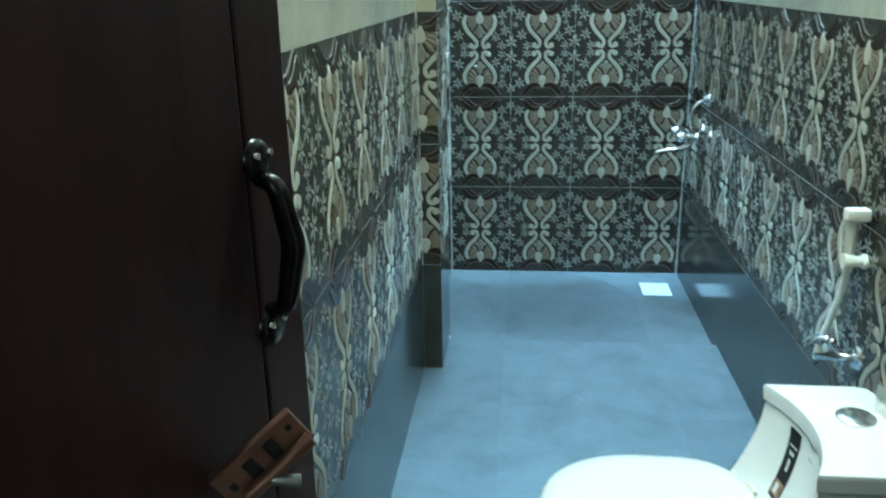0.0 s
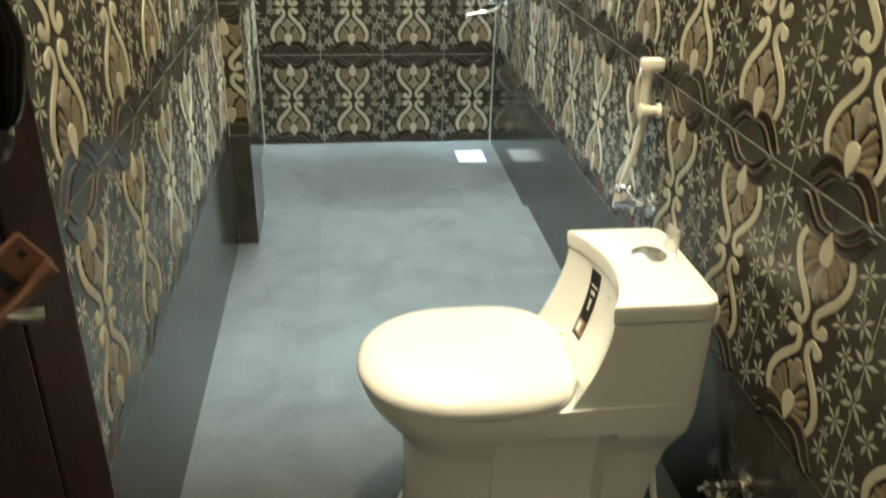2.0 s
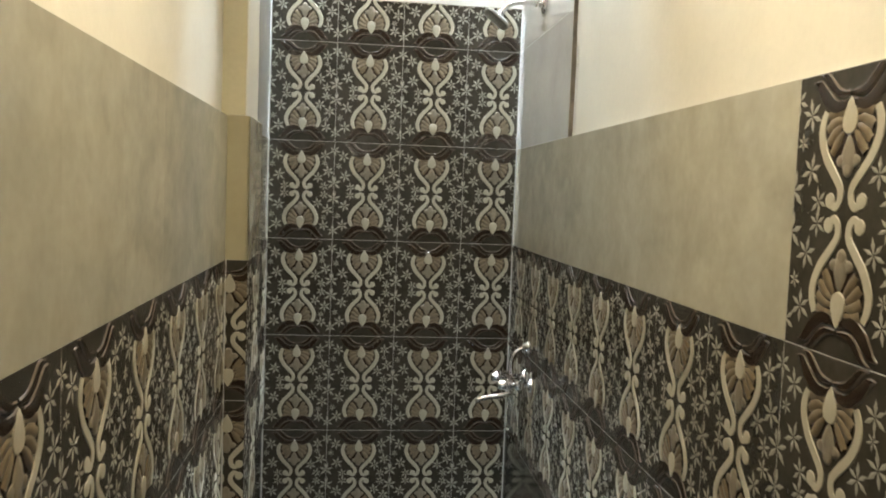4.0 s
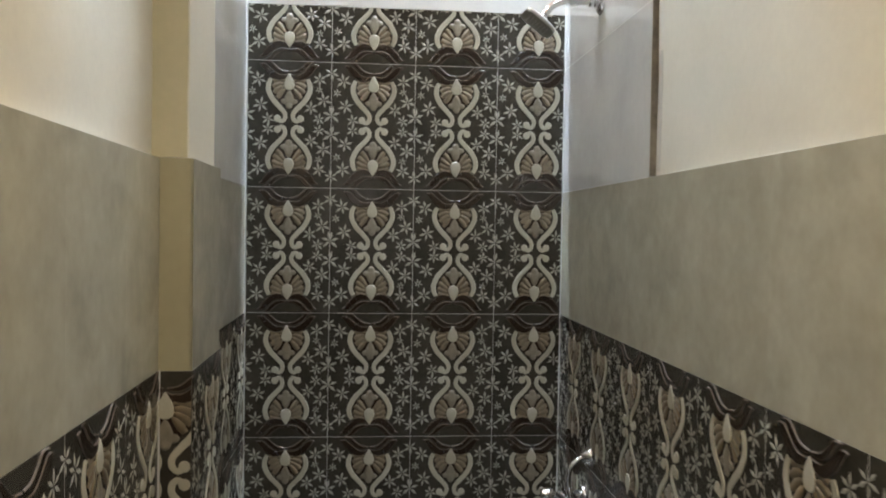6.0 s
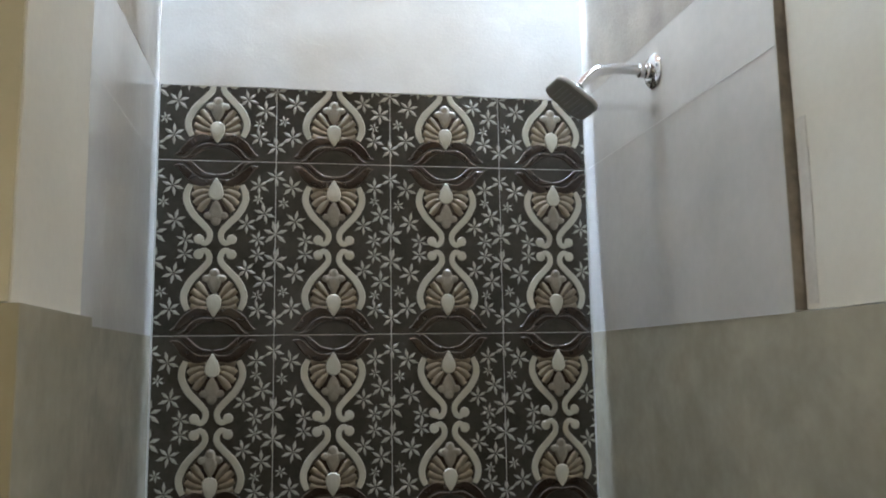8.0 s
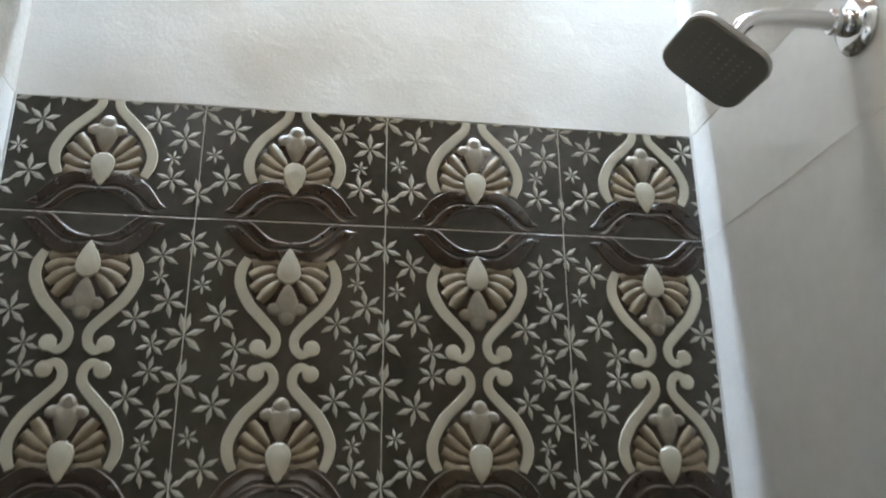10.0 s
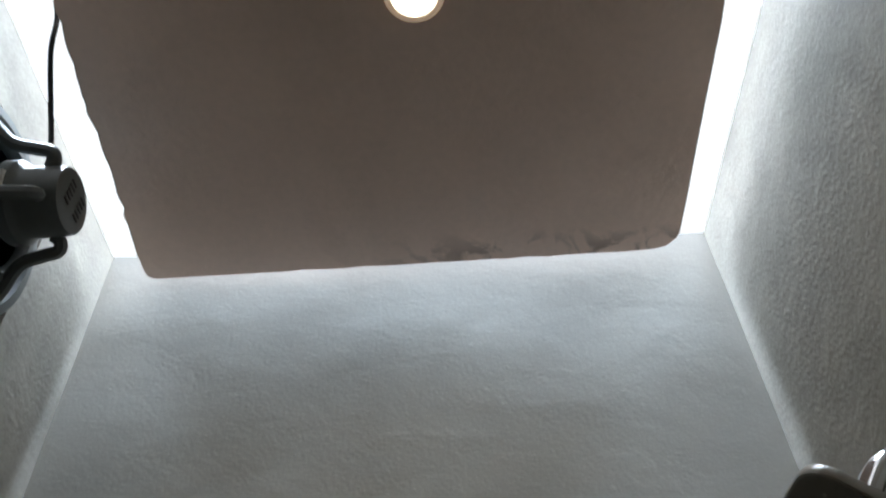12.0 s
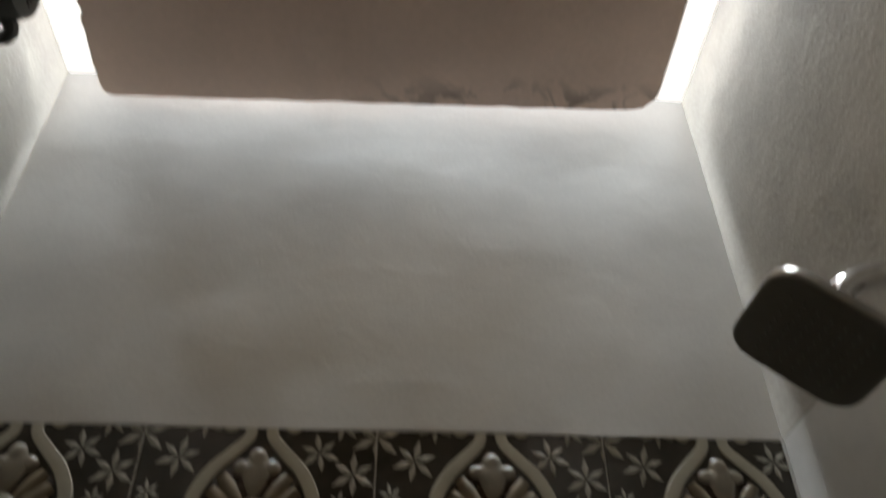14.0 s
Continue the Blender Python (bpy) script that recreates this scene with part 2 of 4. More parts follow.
def box(bm, a, b, bevel=0.0, m=None):
    """A box between two corners, its edges rounded."""
    a, b = Vector(a), Vector(b)
    made = bmesh.ops.create_cube(bm, size=1.0)["verts"]
    mm = Matrix.Translation((a + b) / 2) @ Matrix.Diagonal((*(b - a), 1))
    bmesh.ops.transform(bm, matrix=mm, verts=made)
    if bevel:
        edges = {e for v in made for e in v.link_edges}
        out = bmesh.ops.bevel(bm, geom=list(edges), offset=bevel, segments=2, affect="EDGES", profile=0.6)
        made = list({v for f in out["faces"] for v in f.verts} | {v for v in made if v.is_valid})
    if m is not None:
        bmesh.ops.transform(bm, matrix=m, verts=made)
    return bm


def loft(bm, rings, caps=(True, True)):
    rows = [[bm.verts.new(p) for p in r] for r in rings]
    k = len(rows[0])
    for p, q in zip(rows, rows[1:]):
        for i in range(k):
            bm.faces.new((p[i], p[(i + 1) % k], q[(i + 1) % k], q[i]))
    if caps[0]:
        bm.faces.new(rows[0][::-1])
    if caps[1]:
        bm.faces.new(rows[-1])
    return bm


def lathe(bm, profile, m=None, seg=28):
    """Turned shape: (radius, height) pairs about local z."""
    m = m or Matrix()
    rings = [[m @ Vector((r * math.cos(2 * math.pi * i / seg), r * math.sin(2 * math.pi * i / seg), z)) for i in range(seg)] for r, z in profile]
    return loft(bm, rings)


def curve_points(pts, steps=8):
    """Catmull-Rom through the points."""
    P = [Vector(p) for p in pts]
    P = [2 * P[0] - P[1]] + P + [2 * P[-1] - P[-2]]
    out = []
    for a, b, c, d in zip(P, P[1:], P[2:], P[3:]):
        for i in range(steps):
            t = i / steps
            out.append(0.5 * (2 * b + (c - a) * t + (2 * a - 5 * b + 4 * c - d) * t * t + (3 * b - a - 3 * c + d) * t ** 3))
    return out + [P[-2]]


def tube(bm, pts, r, seg=10, steps=6):
    """A round pipe along a smooth line; r: a number or one for each sample."""
    line = curve_points(pts, steps)
    side = None
    rings = []
    for i, p in enumerate(line):
        d = (line[min(i + 1, len(line) - 1)] - line[max(i - 1, 0)]).normalized()
        if side is None:
            side = d.orthogonal().normalized()
        side = (side - d * side.dot(d)).normalized()
        up = d.cross(side)
        rr = r(i / (len(line) - 1)) if callable(r) else r
        rings.append([p + (side * math.cos(2 * math.pi * j / seg) + up * math.sin(2 * math.pi * j / seg)) * rr for j in range(seg)])
    return loft(bm, rings)


# ---- wall tiles: 30 x 45 cm, drawn in (u, v), relief towards -y ----
TW, TH, GAP = 0.30, 0.45, 0.0016


def relief():
    """Ornament of one tile: vertices, faces, material of each face."""
    V, F, K = [], [], []

    def band(pts, widths, h, k, steps=5, rim=None):
        line = curve_points([(p[0], p[1], 0) for p in pts], steps)
        n = len(line)
        base = len(V)
        for i, p in enumerate(line):
            d = (line[min(i + 1, n - 1)] - line[max(i - 1, 0)]).normalized()
            nn = Vector((-d.y, d.x, 0))
            s = i / (n - 1) * (len(widths) - 1)
            j = min(int(s), len(widths) - 2)
            w = widths[j] + (widths[j + 1] - widths[j]) * (s - j)
            e = 0.445 if k in (1, 4) else 0.39
            for o, z in ((-0.5, 0), (-e, 0.93 if k in (1, 4) else 0.82), (0, 1), (e, 0.93 if k in (1, 4) else 0.82), (0.5, 0)):
                q = p + nn * (o * w)
                V.append((q.x, -h * z * min(1, w / max(widths) * 1.5), q.y))
        for i in range(n - 1):
            for c in range(4):
                a = base + i * 5 + c
                F.append((a, a + 1, a + 6, a + 5))
                K.append(k)
        if rim is not None:
            for c in (0, 4):
                start = len(V)
                for i in range(n):
                    e, m = Vector(V[base + i * 5 + c]), Vector(V[base + i * 5 + 2])
                    inward = (m - e).normalized() if (m - e).length > 1e-6 else Vector()
                    for s_in, z in ((-0.0006, 0.0), (0.0008, -0.0022), (0.0027, -0.0024)):
                        q = e + inward * s_in
                        V.append((q.x, z, q.z))
                for i in range(n - 1):
                    for d2 in (0, 1):
                        a = start + i * 3 + d2
                        F.append((a, a + 1, a + 4, a + 3))
                        K.append(rim)

    def dome(cu, cv, ru, rv, h, k, taper=0.0, seg=14):
        base = len(V)
        for rr, z in ((1, 0), (0.92, 0.8), (0.45, 1)):
            for i in range(seg):
                a = 2 * math.pi * i / seg
                sv = math.sin(a)
                V.append((cu + ru * rr * math.cos(a) * (1 - taper * sv), -h * z, cv + rv * rr * sv))
        for r in range(2):
            for i in range(seg):
                a, b = base + r * seg + i, base + r * seg + (i + 1) % seg
                F.append((a, b, b + seg, a + seg))
                K.append(k)
        F.append(tuple(base + 2 * seg + i for i in range(seg)))
        K.append(k)

    def star(cu, cv, r, turn):
        for i in range(6):
            a = turn + i * math.pi / 3
            rl = r * 1.34 * (1.0 if i % 2 else 0.92)
            c, s = math.cos(a), math.sin(a)
            base = len(V)
            for x, y, z in ((0.03, 0, 0), (0.52, 0.155, 0), (1.0, 0, 0), (0.52, -0.155, 0), (0.46, 0, 1)):
                V.append((cu + rl * (x * c - y * s), -0.0010 * z, cv + rl * (x * s + y * c)))
            for f in ((0, 1, 4), (1, 2, 4), (2, 3, 4), (3, 0, 4)):
                F.append(tuple(base + q for q in f))
                K.append(2)

    stars = ((-0.108, 0.067, 0.023), (-0.130, 0.110, 0.013), (-0.100, 0.157, 0.023), (-0.074, 0.207, 0.019),
             (0.107, 0.064, 0.021), (0.106, 0.100, 0.012), (0.122, 0.137, 0.023), (0.077, 0.166, 0.021), (0.105, 0.205, 0.018),
             (-0.15, 0.040, 0.021), (0.15, 0.040, 0.021), (-0.15, 0.190, 0.027), (0.15, 0.190, 0.027))
    ribs = (((0.016, 0.070), (0.036, 0.066), (0.057, 0.074)), ((0.018, 0.080), (0.038, 0.083), (0.0585, 0.094)),
            ((0.018, 0.090), (0.036, 0.099), (0.054, 0.115)), ((0.014, 0.099), (0.028, 0.114), (0.042, 0.133)))
    for up in (1, -1):
        def v(y):
            return y if up > 0 else TH - y
        for i, (a, b, r) in enumerate(stars):
            star(a, v(b), r, 0.52 + 0.23 * math.sin(i * 2.1 + (up < 0)))
        # sunk dark ground of the shell
        dome(0, v(0.102), 0.060, 0.046, 0.0008, 4)
        for sg in (1, -1):
            # two layered dark leaves
            band([(sg * x, v(y)) for x, y in ((0.088, 0.003), (0.068, 0.008), (0.050, 0.026), (0.030, 0.038), (0.003, 0.040))], (0.001, 0.013, 0.017, 0.014, 0.007), 0.0018, 4, rim=6)
            band([(sg * x, v(y)) for x, y in ((0.105, 0.014), (0.088, 0.019), (0.067, 0.041), (0.042, 0.058), (0.018, 0.057), (0.001, 0.048))], (0.001, 0.016, 0.023, 0.022, 0.015, 0.006), 0.0026, 4, rim=6)
            # scroll
            band([(sg * x, v(y)) for x, y in ((0.064, 0.064), (0.0725, 0.084), (0.0725, 0.108), (0.057, 0.139), (0.034, 0.164), (0.0155, 0.186), (0.0150, 0.205), (0.025, 0.2155), (0.038, 0.211))], (0.0135, 0.0170, 0.0178, 0.0178, 0.0170, 0.0156, 0.0148, 0.0140, 0.0130), 0.0016, 1)
            dome(sg * 0.0405, v(0.2055), 0.0128, 0.0128, 0.0018, 1)
            # shell ribs, each lapping over the next
            for q, ((x0, y0), (x1, y1), (x2, y2)) in enumerate(ribs):
                band([(sg * x0, v(y0)), (sg * x1, v(y1)), (sg * x2, v(y2))], (0.008, 0.0165, 0.0215, 0.0150), 0.0022 + 0.0002 * q, 3, 4)
            dome(sg * 0.0180, v(0.1440), 0.0125, 0.0100, 0.0017, 5)
        # three-lobed palmette over the drop
        dome(0, v(0.132), 0.0175, 0.0300, 0.0019, 5, taper=-0.45 * up)
        dome(0, v(0.157), 0.0125, 0.0135, 0.0019, 5)
        dome(0, v(0.075), 0.0175, 0.030, 0.0034, 1, taper=-0.52 * up)
    return V, F, K


RELIEF = relief()
# lighter brown leaf rims, part of this tone imitating a highlight along the edges
M_RIM = mat("lit_brown_rim", (0.085, 0.068, 0.054), 0.2, vary=0.2, scale=60)
TILE_MATS = [M_TILE, M_CREAM, M_STAR, M_TAN, M_LIP, M_PALM, M_RIM]
MESHES = {}


def cut(bm, u0, u1, v0, v1):
    for co, no in (((u0, 0, 0), (-1, 0, 0)), ((u1, 0, 0), (1, 0, 0)), ((0, 0, v0), (0, 0, -1)), ((0, 0, v1), (0, 0, 1))):
        bmesh.ops.bisect_plane(bm, geom=bm.verts[:] + bm.edges[:] + bm.faces[:], plane_co=co, plane_no=no, clear_outer=True)


def plate_mesh(kind, material, u0, u1, v0, v1, c=0.0012, deep=0.006):
    key = (kind, round(u0, 4), round(u1, 4), round(v0, 4), round(v1, 4))
    if key not in MESHES:
        g = 0.0 if kind in ("tile_beige", "tile_pale", "tile_yellow", "floor_tile") else 0.0003 if kind == "tile_dark" else GAP / 2
        a, b, d, e = u0 + g, u1 - g, v0 + g, v1 - g
        c = 0.0003 if g < 0.0005 else c
        me = bpy.data.meshes.new(kind)
        ring = [(a, d), (b, d), (b, e), (a, e)]
        inner = [(a + c, d + c), (b - c, d + c), (b - c, e - c), (a + c, e - c)]
        vs = [(x, deep, z) for x, z in ring] + [(x, c * 0.6, z) for x, z in ring] + [(x, 0, z) for x, z in inner]
        fs = [(8, 9, 10, 11)]
        for o in (0, 4):
            for i in range(4):
                j = (i + 1) % 4
                fs.append((o + i, o + j, o + 4 + j, o + 4 + i))
        me.from_pydata(vs, [], fs)
        me.materials.append(material)
        MESHES[key] = me
    return MESHES[key]


def relief_mesh(u0, u1, v0, v1):
    key = ("relief", round(u0, 4), round(u1, 4), round(v0, 4), round(v1, 4))
    if key not in MESHES:
        me = bpy.data.meshes.new("ornament")
        V, F, K = RELIEF
        me.from_pydata(V, [], F)
        me.polygons.foreach_set("material_index", K)
        for m in TILE_MATS:
            me.materials.append(m)
        bm = bmesh.new()
        bm.from_mesh(me)
        cut(bm, u0 + GAP / 2, u1 - GAP / 2, v0 + GAP / 2, v1 - GAP / 2)
        bm.to_mesh(me)
        bm.free()
        me.polygons.foreach_set("use_smooth", [p.material_index not in (1, 2, 4) for p in me.polygons])
        MESHES[key] = me
    return MESHES[key]


def lay(wall, m, u_joint, lo, hi, rows, style):
    """Tiles on a wall: m takes (u, 0, v) to the wall; joints at u_joint + k * TW; from u = lo to hi; rows: (v0, cut low, cut high)."""
    k = math.floor((lo - u_joint) / TW + 1e-6)
    while u_joint + k * TW < hi - 1e-6:
        left = u_joint + k * TW
        u0, u1 = max(lo, left) - left - TW / 2, min(hi, left + TW) - left - TW / 2
        k += 1
        if u1 - u0 < 0.012:
            continue
        for base, v0, v1 in rows:
            material = {"decor": M_TILE, "dark": M_DARK, "beige": M_BEIGE, "pale": M_BEIGE_LIT, "yellow": M_YTILE}[style]
            ob = new("tile", plate_mesh("tile_" + style, material, u0, u1, v0, v1))
            ob.parent = wall
            ob.matrix_basis = m @ Matrix.Translation((left + TW / 2, 0, base))
            if style == "decor":
                orn = new("ornament", relief_mesh(u0, u1, v0, v1))
                orn.parent = ob
                orn.matrix_basis = Matrix.Translation((0, -0.0002, 0))


# ---- the shell ----
XL, XR, YF = -0.60, 0.55, -4.12         # tile faces of the side walls, inner face of the front wall
STEP, FLOOR = -0.92, 0.03               # edge of the sunken shower floor, level of the room floor
PIER = (-1.19, -0.88, -0.530)            # pier on the left wall: y from, y to, x face
TOPT = 2.45                             # upper edge of the shower tiles
G = 0.0007


def wall(name, boxes, material, label):
    bm = bmesh.new()
    for a, b in boxes:
        box(bm, a, b)
    return tagged(link(name, bm, material), label, "wall", kind="structure")


WTOP, JOIN = 3.16, -1.43               # top of the walls round the open gap; where the slab meets the walls
CHASE = (-0.943, -0.927)                # open chase in the right wall
wall_back = wall("wall_back", [((-0.85, G, -0.1), (0.80, 0.16, TOPT))], M_GROUT, "shower end wall clad in ornamented dark tiles")
wall_right = wall("wall_right", [((XR + G, YF - 0.2, -0.1), (XR + 0.16, 0.0, 1.80)), ((XR + 0.03, YF - 0.2, 1.80), (XR + 0.16, JOIN, CEIL)),
                                 ((XR + 0.03, JOIN, 1.80), (XR + 0.16, CHASE[1], WTOP)), ((XR + G, CHASE[1], 1.80), (XR + 0.16, 0.0, WTOP))],
                  M_GROUT, "tiled side wall behind the toilet, plastered above")
FAN_Y, FAN_Z, FAN_R = -0.378, 2.868, 0.145
WIRE = [(-0.520, -0.400, 2.975), (-0.515, -0.437, 3.001), (-0.505, -0.506, 3.047), (-0.498, -0.535, 3.085)]
fy0, fy1, fz0, fz1 = FAN_Y - 0.16, FAN_Y + 0.16, FAN_Z - 0.16, FAN_Z + 0.165
wall_left = wall("wall_left", [((XL - 0.16, YF - 0.2, -0.1), (XL - G, 0.0, 1.80)), ((XL - 0.16, YF - 0.2, 1.80), (XL - 0.05, JOIN, CEIL)), ((XL - 0.16, JOIN, 1.80), (XL - 0.05, PIER[1], WTOP)),
                               ((XL - 0.16, PIER[1], 1.80), (XL - G, fy0, WTOP)), ((XL - 0.16, fy1, 1.80), (XL - G, 0, WTOP)),
                               ((XL - 0.16, fy0, 1.80), (XL - G, fy1, fz0)), ((XL - 0.16, fy0, fz1), (XL - G, fy1, WTOP))], M_GROUT,
                 "tiled side wall with a pier, plastered above")
pier = wall("wall_pier", [((XL - G + 0.0005, PIER[0] + G, -0.05), (PIER[2] - G, PIER[1] - G, 1.80)), ((XL - 0.05, PIER[0] + 0.03, 1.80), (PIER[2] - 0.03, PIER[1] - G, WTOP))],
            M_GROUT, "narrow projecting pier, tiled below and painted yellow above")
wall_front = wall("wall_front", [((0.14, YF - 0.14, -0.1), (XR + 0.002, YF, CEIL)), ((XL - 0.002, YF - 0.14, 2.12), (0.14, YF, CEIL)), ((XL - 0.16, YF - 0.14, 2.12), (XL - 0.002, YF, CEIL))],
                  M_CREAMPAINT, "plain painted wall round the doorway")


def plaster(parent, a, b, material, name="plaster", cell=0.06, wobble=0.0025, label=""):
    """A plaster skin: a box with a finely divided, slightly uneven surface."""
    bm = bmesh.new()
    a, b = Vector(a), Vector(b)
    n = [max(1, min(40, round((b[i] - a[i]) / cell))) for i in range(3)]
    for ax in range(3):
        p, q = (ax + 1) % 3, (ax + 2) % 3
        for val in (a[ax], b[ax]):
            grid = []
            for i in range(n[p] + 1):
                row = []
                for j in range(n[q] + 1):
                    co = Vector()
                    co[ax], co[p], co[q] = val, a[p] + (b[p] - a[p]) * i / n[p], a[q] + (b[q] - a[q]) * j / n[q]
                    row.append(bm.verts.new(co))
                grid.append(row)
            for i in range(n[p]):
                for j in range(n[q]):
                    bm.faces.new((grid[i][j], grid[i + 1][j], grid[i + 1][j + 1], grid[i][j + 1]))
    bmesh.ops.remove_doubles(bm, verts=bm.verts, dist=1e-5)
    for v in bm.verts:
        d = noise.noise_vector(v.co * 9.0) + 0.5 * noise.noise_vector(v.co * 31.0)
        v.co += d * wobble
    return part(name, bm, material, parent, label)


plaster(wall_back, (XL - 0.1, -0.0005, TOPT), (XR + 0.1, 0.15, WTOP), M_PLASTER)
plaster(wall_right, (XR + 0.013, YF + 0.003, 1.803), (XR + 0.035, CHASE[0], CEIL - 0.004), M_CREAMPAINT, cell=0.05, wobble=0.002)
plaster(wall_right, (XR + 0.013, JOIN, CEIL - 0.004), (XR + 0.035, CHASE[0], WTOP), M_RENDER, cell=0.05, wobble=0.001)
bm = bmesh.new()
box(bm, (XR + 0.024, CHASE[0] + 0.001, 1.803), (XR + 0.034, CHASE[1] - 0.001, WTOP))
box(bm, (XR + 0.0012, CHASE[1] - 0.0015, 1.803), (XR + 0.024, CHASE[1] + 0.0005, WTOP))
part("chase", bm, M_CEMENT, wall_right, "open brown chase beside the shower tiles", smooth=False)
plaster(wall_right, (XR - 0.0005, CHASE[1] + 0.001, TOPT), (XR + 0.01, 0.012, WTOP), M_RENDER, wobble=0.0008)
plaster(wall_left, (XL - 0.06, YF + 0.003, 1.803), (XL - 0.022, PIER[0] + 0.03, CEIL - 0.004), M_CREAMPAINT, cell=0.05, wobble=0.002)
for a, b in (((PIER[1], TOPT), (fy0, WTOP)), ((fy1, TOPT), (0.012, WTOP)), ((fy0, TOPT), (fy1, fz0)), ((fy0, fz1), (fy1, WTOP))):
    plaster(wall_left, (XL - 0.01, a[0], a[1]), (XL + 0.0005, b[0], b[1]), M_RENDER, wobble=0.0008)
plaster(pier, (PIER[2] - 0.04, PIER[0] + 0.024, 1.803), (PIER[2] - 0.016, PIER[1], CEIL - 0.002), M_CREAMPAINT, cell=0.04, wobble=0.0016)
plaster(pier, (XL - 0.03, PIER[0] + 0.018, 1.803), (PIER[2] - 0.018, PIER[0] + 0.034, CEIL - 0.002), M_YELLOW, "paint_skin", wobble=0.001)
# smeared putty beside the chase, pale joint over the lowest shower tiles
M_PUTTY = mat("grey_putty", (0.53, 0.51, 0.455), 0.8, vary=0.12, scale=14, grain=90, bump=0.0008)
plaster(wall_right, (XR + 0.0120, CHASE[0] - 0.030, 1.812), (XR + 0.014, CHASE[0] - 0.004, 2.115), M_PUTTY, "putty_patch", cell=0.02, wobble=0.0012, label="grey smear of putty")
bm = bmesh.new()
box(bm, (XR - 0.0006, CHASE[1] + 0.01, 1.7992), (XR + 0.004, -0.004, 1.8008))
part("joint", bm, M_BEAD, wall_right, smooth=False)
bm = bmesh.new()
box(bm, (XR - 0.0005, CHASE[1] + 0.003, 2.2492), (XR + 0.004, -0.004, 2.2508))
part("joint", bm, M_BEAD, wall_right, smooth=False)
# pale grout beads in the corners
for name_parent, x, y, z0, z1 in ((wall_back, XL + 0.002, -0.002, 0.0, TOPT), (wall_back, XR - 0.002, -0.002, 0.0, TOPT), (pier, XL + 0.002, PIER[0] - 0.002, 0.45, 1.35)):
    bm = bmesh.new()
    box(bm, (x - 0.002, y - 0.0005, z0), (x + 0.002, y + 0.002, z1))
    part("grout_bead", bm, M_BEAD, name_parent, smooth=False)

# ceiling slab: a tongue reaching into the light shaft
bm = bmesh.new()
outline = [(XL - 0.1, YF - 0.1), (XR + 0.1, YF - 0.1), (XR + 0.1, -1.43), (0.405, -1.43)]
outline += [(0.432 + 0.036 * (i / 26) + 0.0035 * noise.noise((i * 0.7, 3.1, 0)) + 0.002 * noise.noise((i * 2.3, 1, 0)), -1.40 + 1.31 * i / 26) for i in range(26)]
outline += [(0.467, -0.085), (0.462, -0.070), (0.447, -0.052), (0.425, -0.046)]
outline += [(0.42 - 0.90 * i / 24, -0.044 + 0.018 * i / 24 + 0.003 * noise.noise((i * 0.9, 7, 0))) for i in range(1, 24)]
outline += [(-0.490, -0.026), (-0.503, -0.032), (-0.507, -0.048)]
for i in range(1, 79):
    k = i / 78
    outline.append((-0.507 + 0.050 * k + 0.008 * noise.noise((k * 15, 9.7, 0)) + 0.006 * noise.noise((k * 52, 4, 0)) + 0.003 * noise.noise((k * 170, 2, 0)), -0.06 - 1.34 * k))
outline += [(XL - 0.1, -1.43)]
low = [bm.verts.new((x, y, CEIL)) for x, y in outline]
face = bm.faces.new(low)
top = bmesh.ops.extrude_face_region(bm, geom=[face])
bmesh.ops.translate(bm, vec=(0, 0, 0.10), verts=[g for g in top["geom"] if isinstance(g, bmesh.types.BMVert)])
ceiling = tagged(link("ceiling", bm, M_SLAB), "bare brown plastered ceiling slab with ragged edges", "ceiling", kind="structure")

# floors
floor = wall("floor", [((XL - 0.1, YF - 0.2, -0.12), (XR + 0.1, STEP, FLOOR - G)), ((XL - 0.1, STEP, -0.12), (XR + 0.1, 0.1, -G))], M_FGROUT, "grey-blue matt floor tiles, a low step down to the shower")
floor["category"] = "floor"

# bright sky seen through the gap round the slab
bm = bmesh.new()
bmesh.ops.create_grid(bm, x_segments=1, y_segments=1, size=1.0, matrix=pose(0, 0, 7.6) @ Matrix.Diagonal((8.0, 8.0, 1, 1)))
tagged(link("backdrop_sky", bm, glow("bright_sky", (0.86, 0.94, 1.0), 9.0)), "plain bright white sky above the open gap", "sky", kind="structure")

# hall behind the doorway
wall("floor_hall", [((-1.6, -6.4, -0.1), (1.4, YF - 0.2, FLOOR))], M_FLOOR, "dim hall floor outside the doorway")
wall("wall_hall", [((-1.75, -6.4, -0.1), (-1.6, YF - 0.14, 2.9)), ((1.4, -6.4, -0.1), (1.55, YF - 0.14, 2.9)), ((-1.75, -6.55, -0.1), (1.55, -6.4, 2.9)),
                   ((-1.6, YF - 0.2, -0.1), (XL - 0.16, YF - 0.14, 2.9)), ((XR + 0.16, YF - 0.2, -0.1), (1.4, YF - 0.14, 2.9))], M_HALL, "plain walls of the dim hall")
wall("ceiling_hall", [((-1.75, -6.55, 2.9), (1.55, YF - 0.14, 3.0))], M_HALL, "plain ceiling of the dim hall")["category"] = "ceiling"

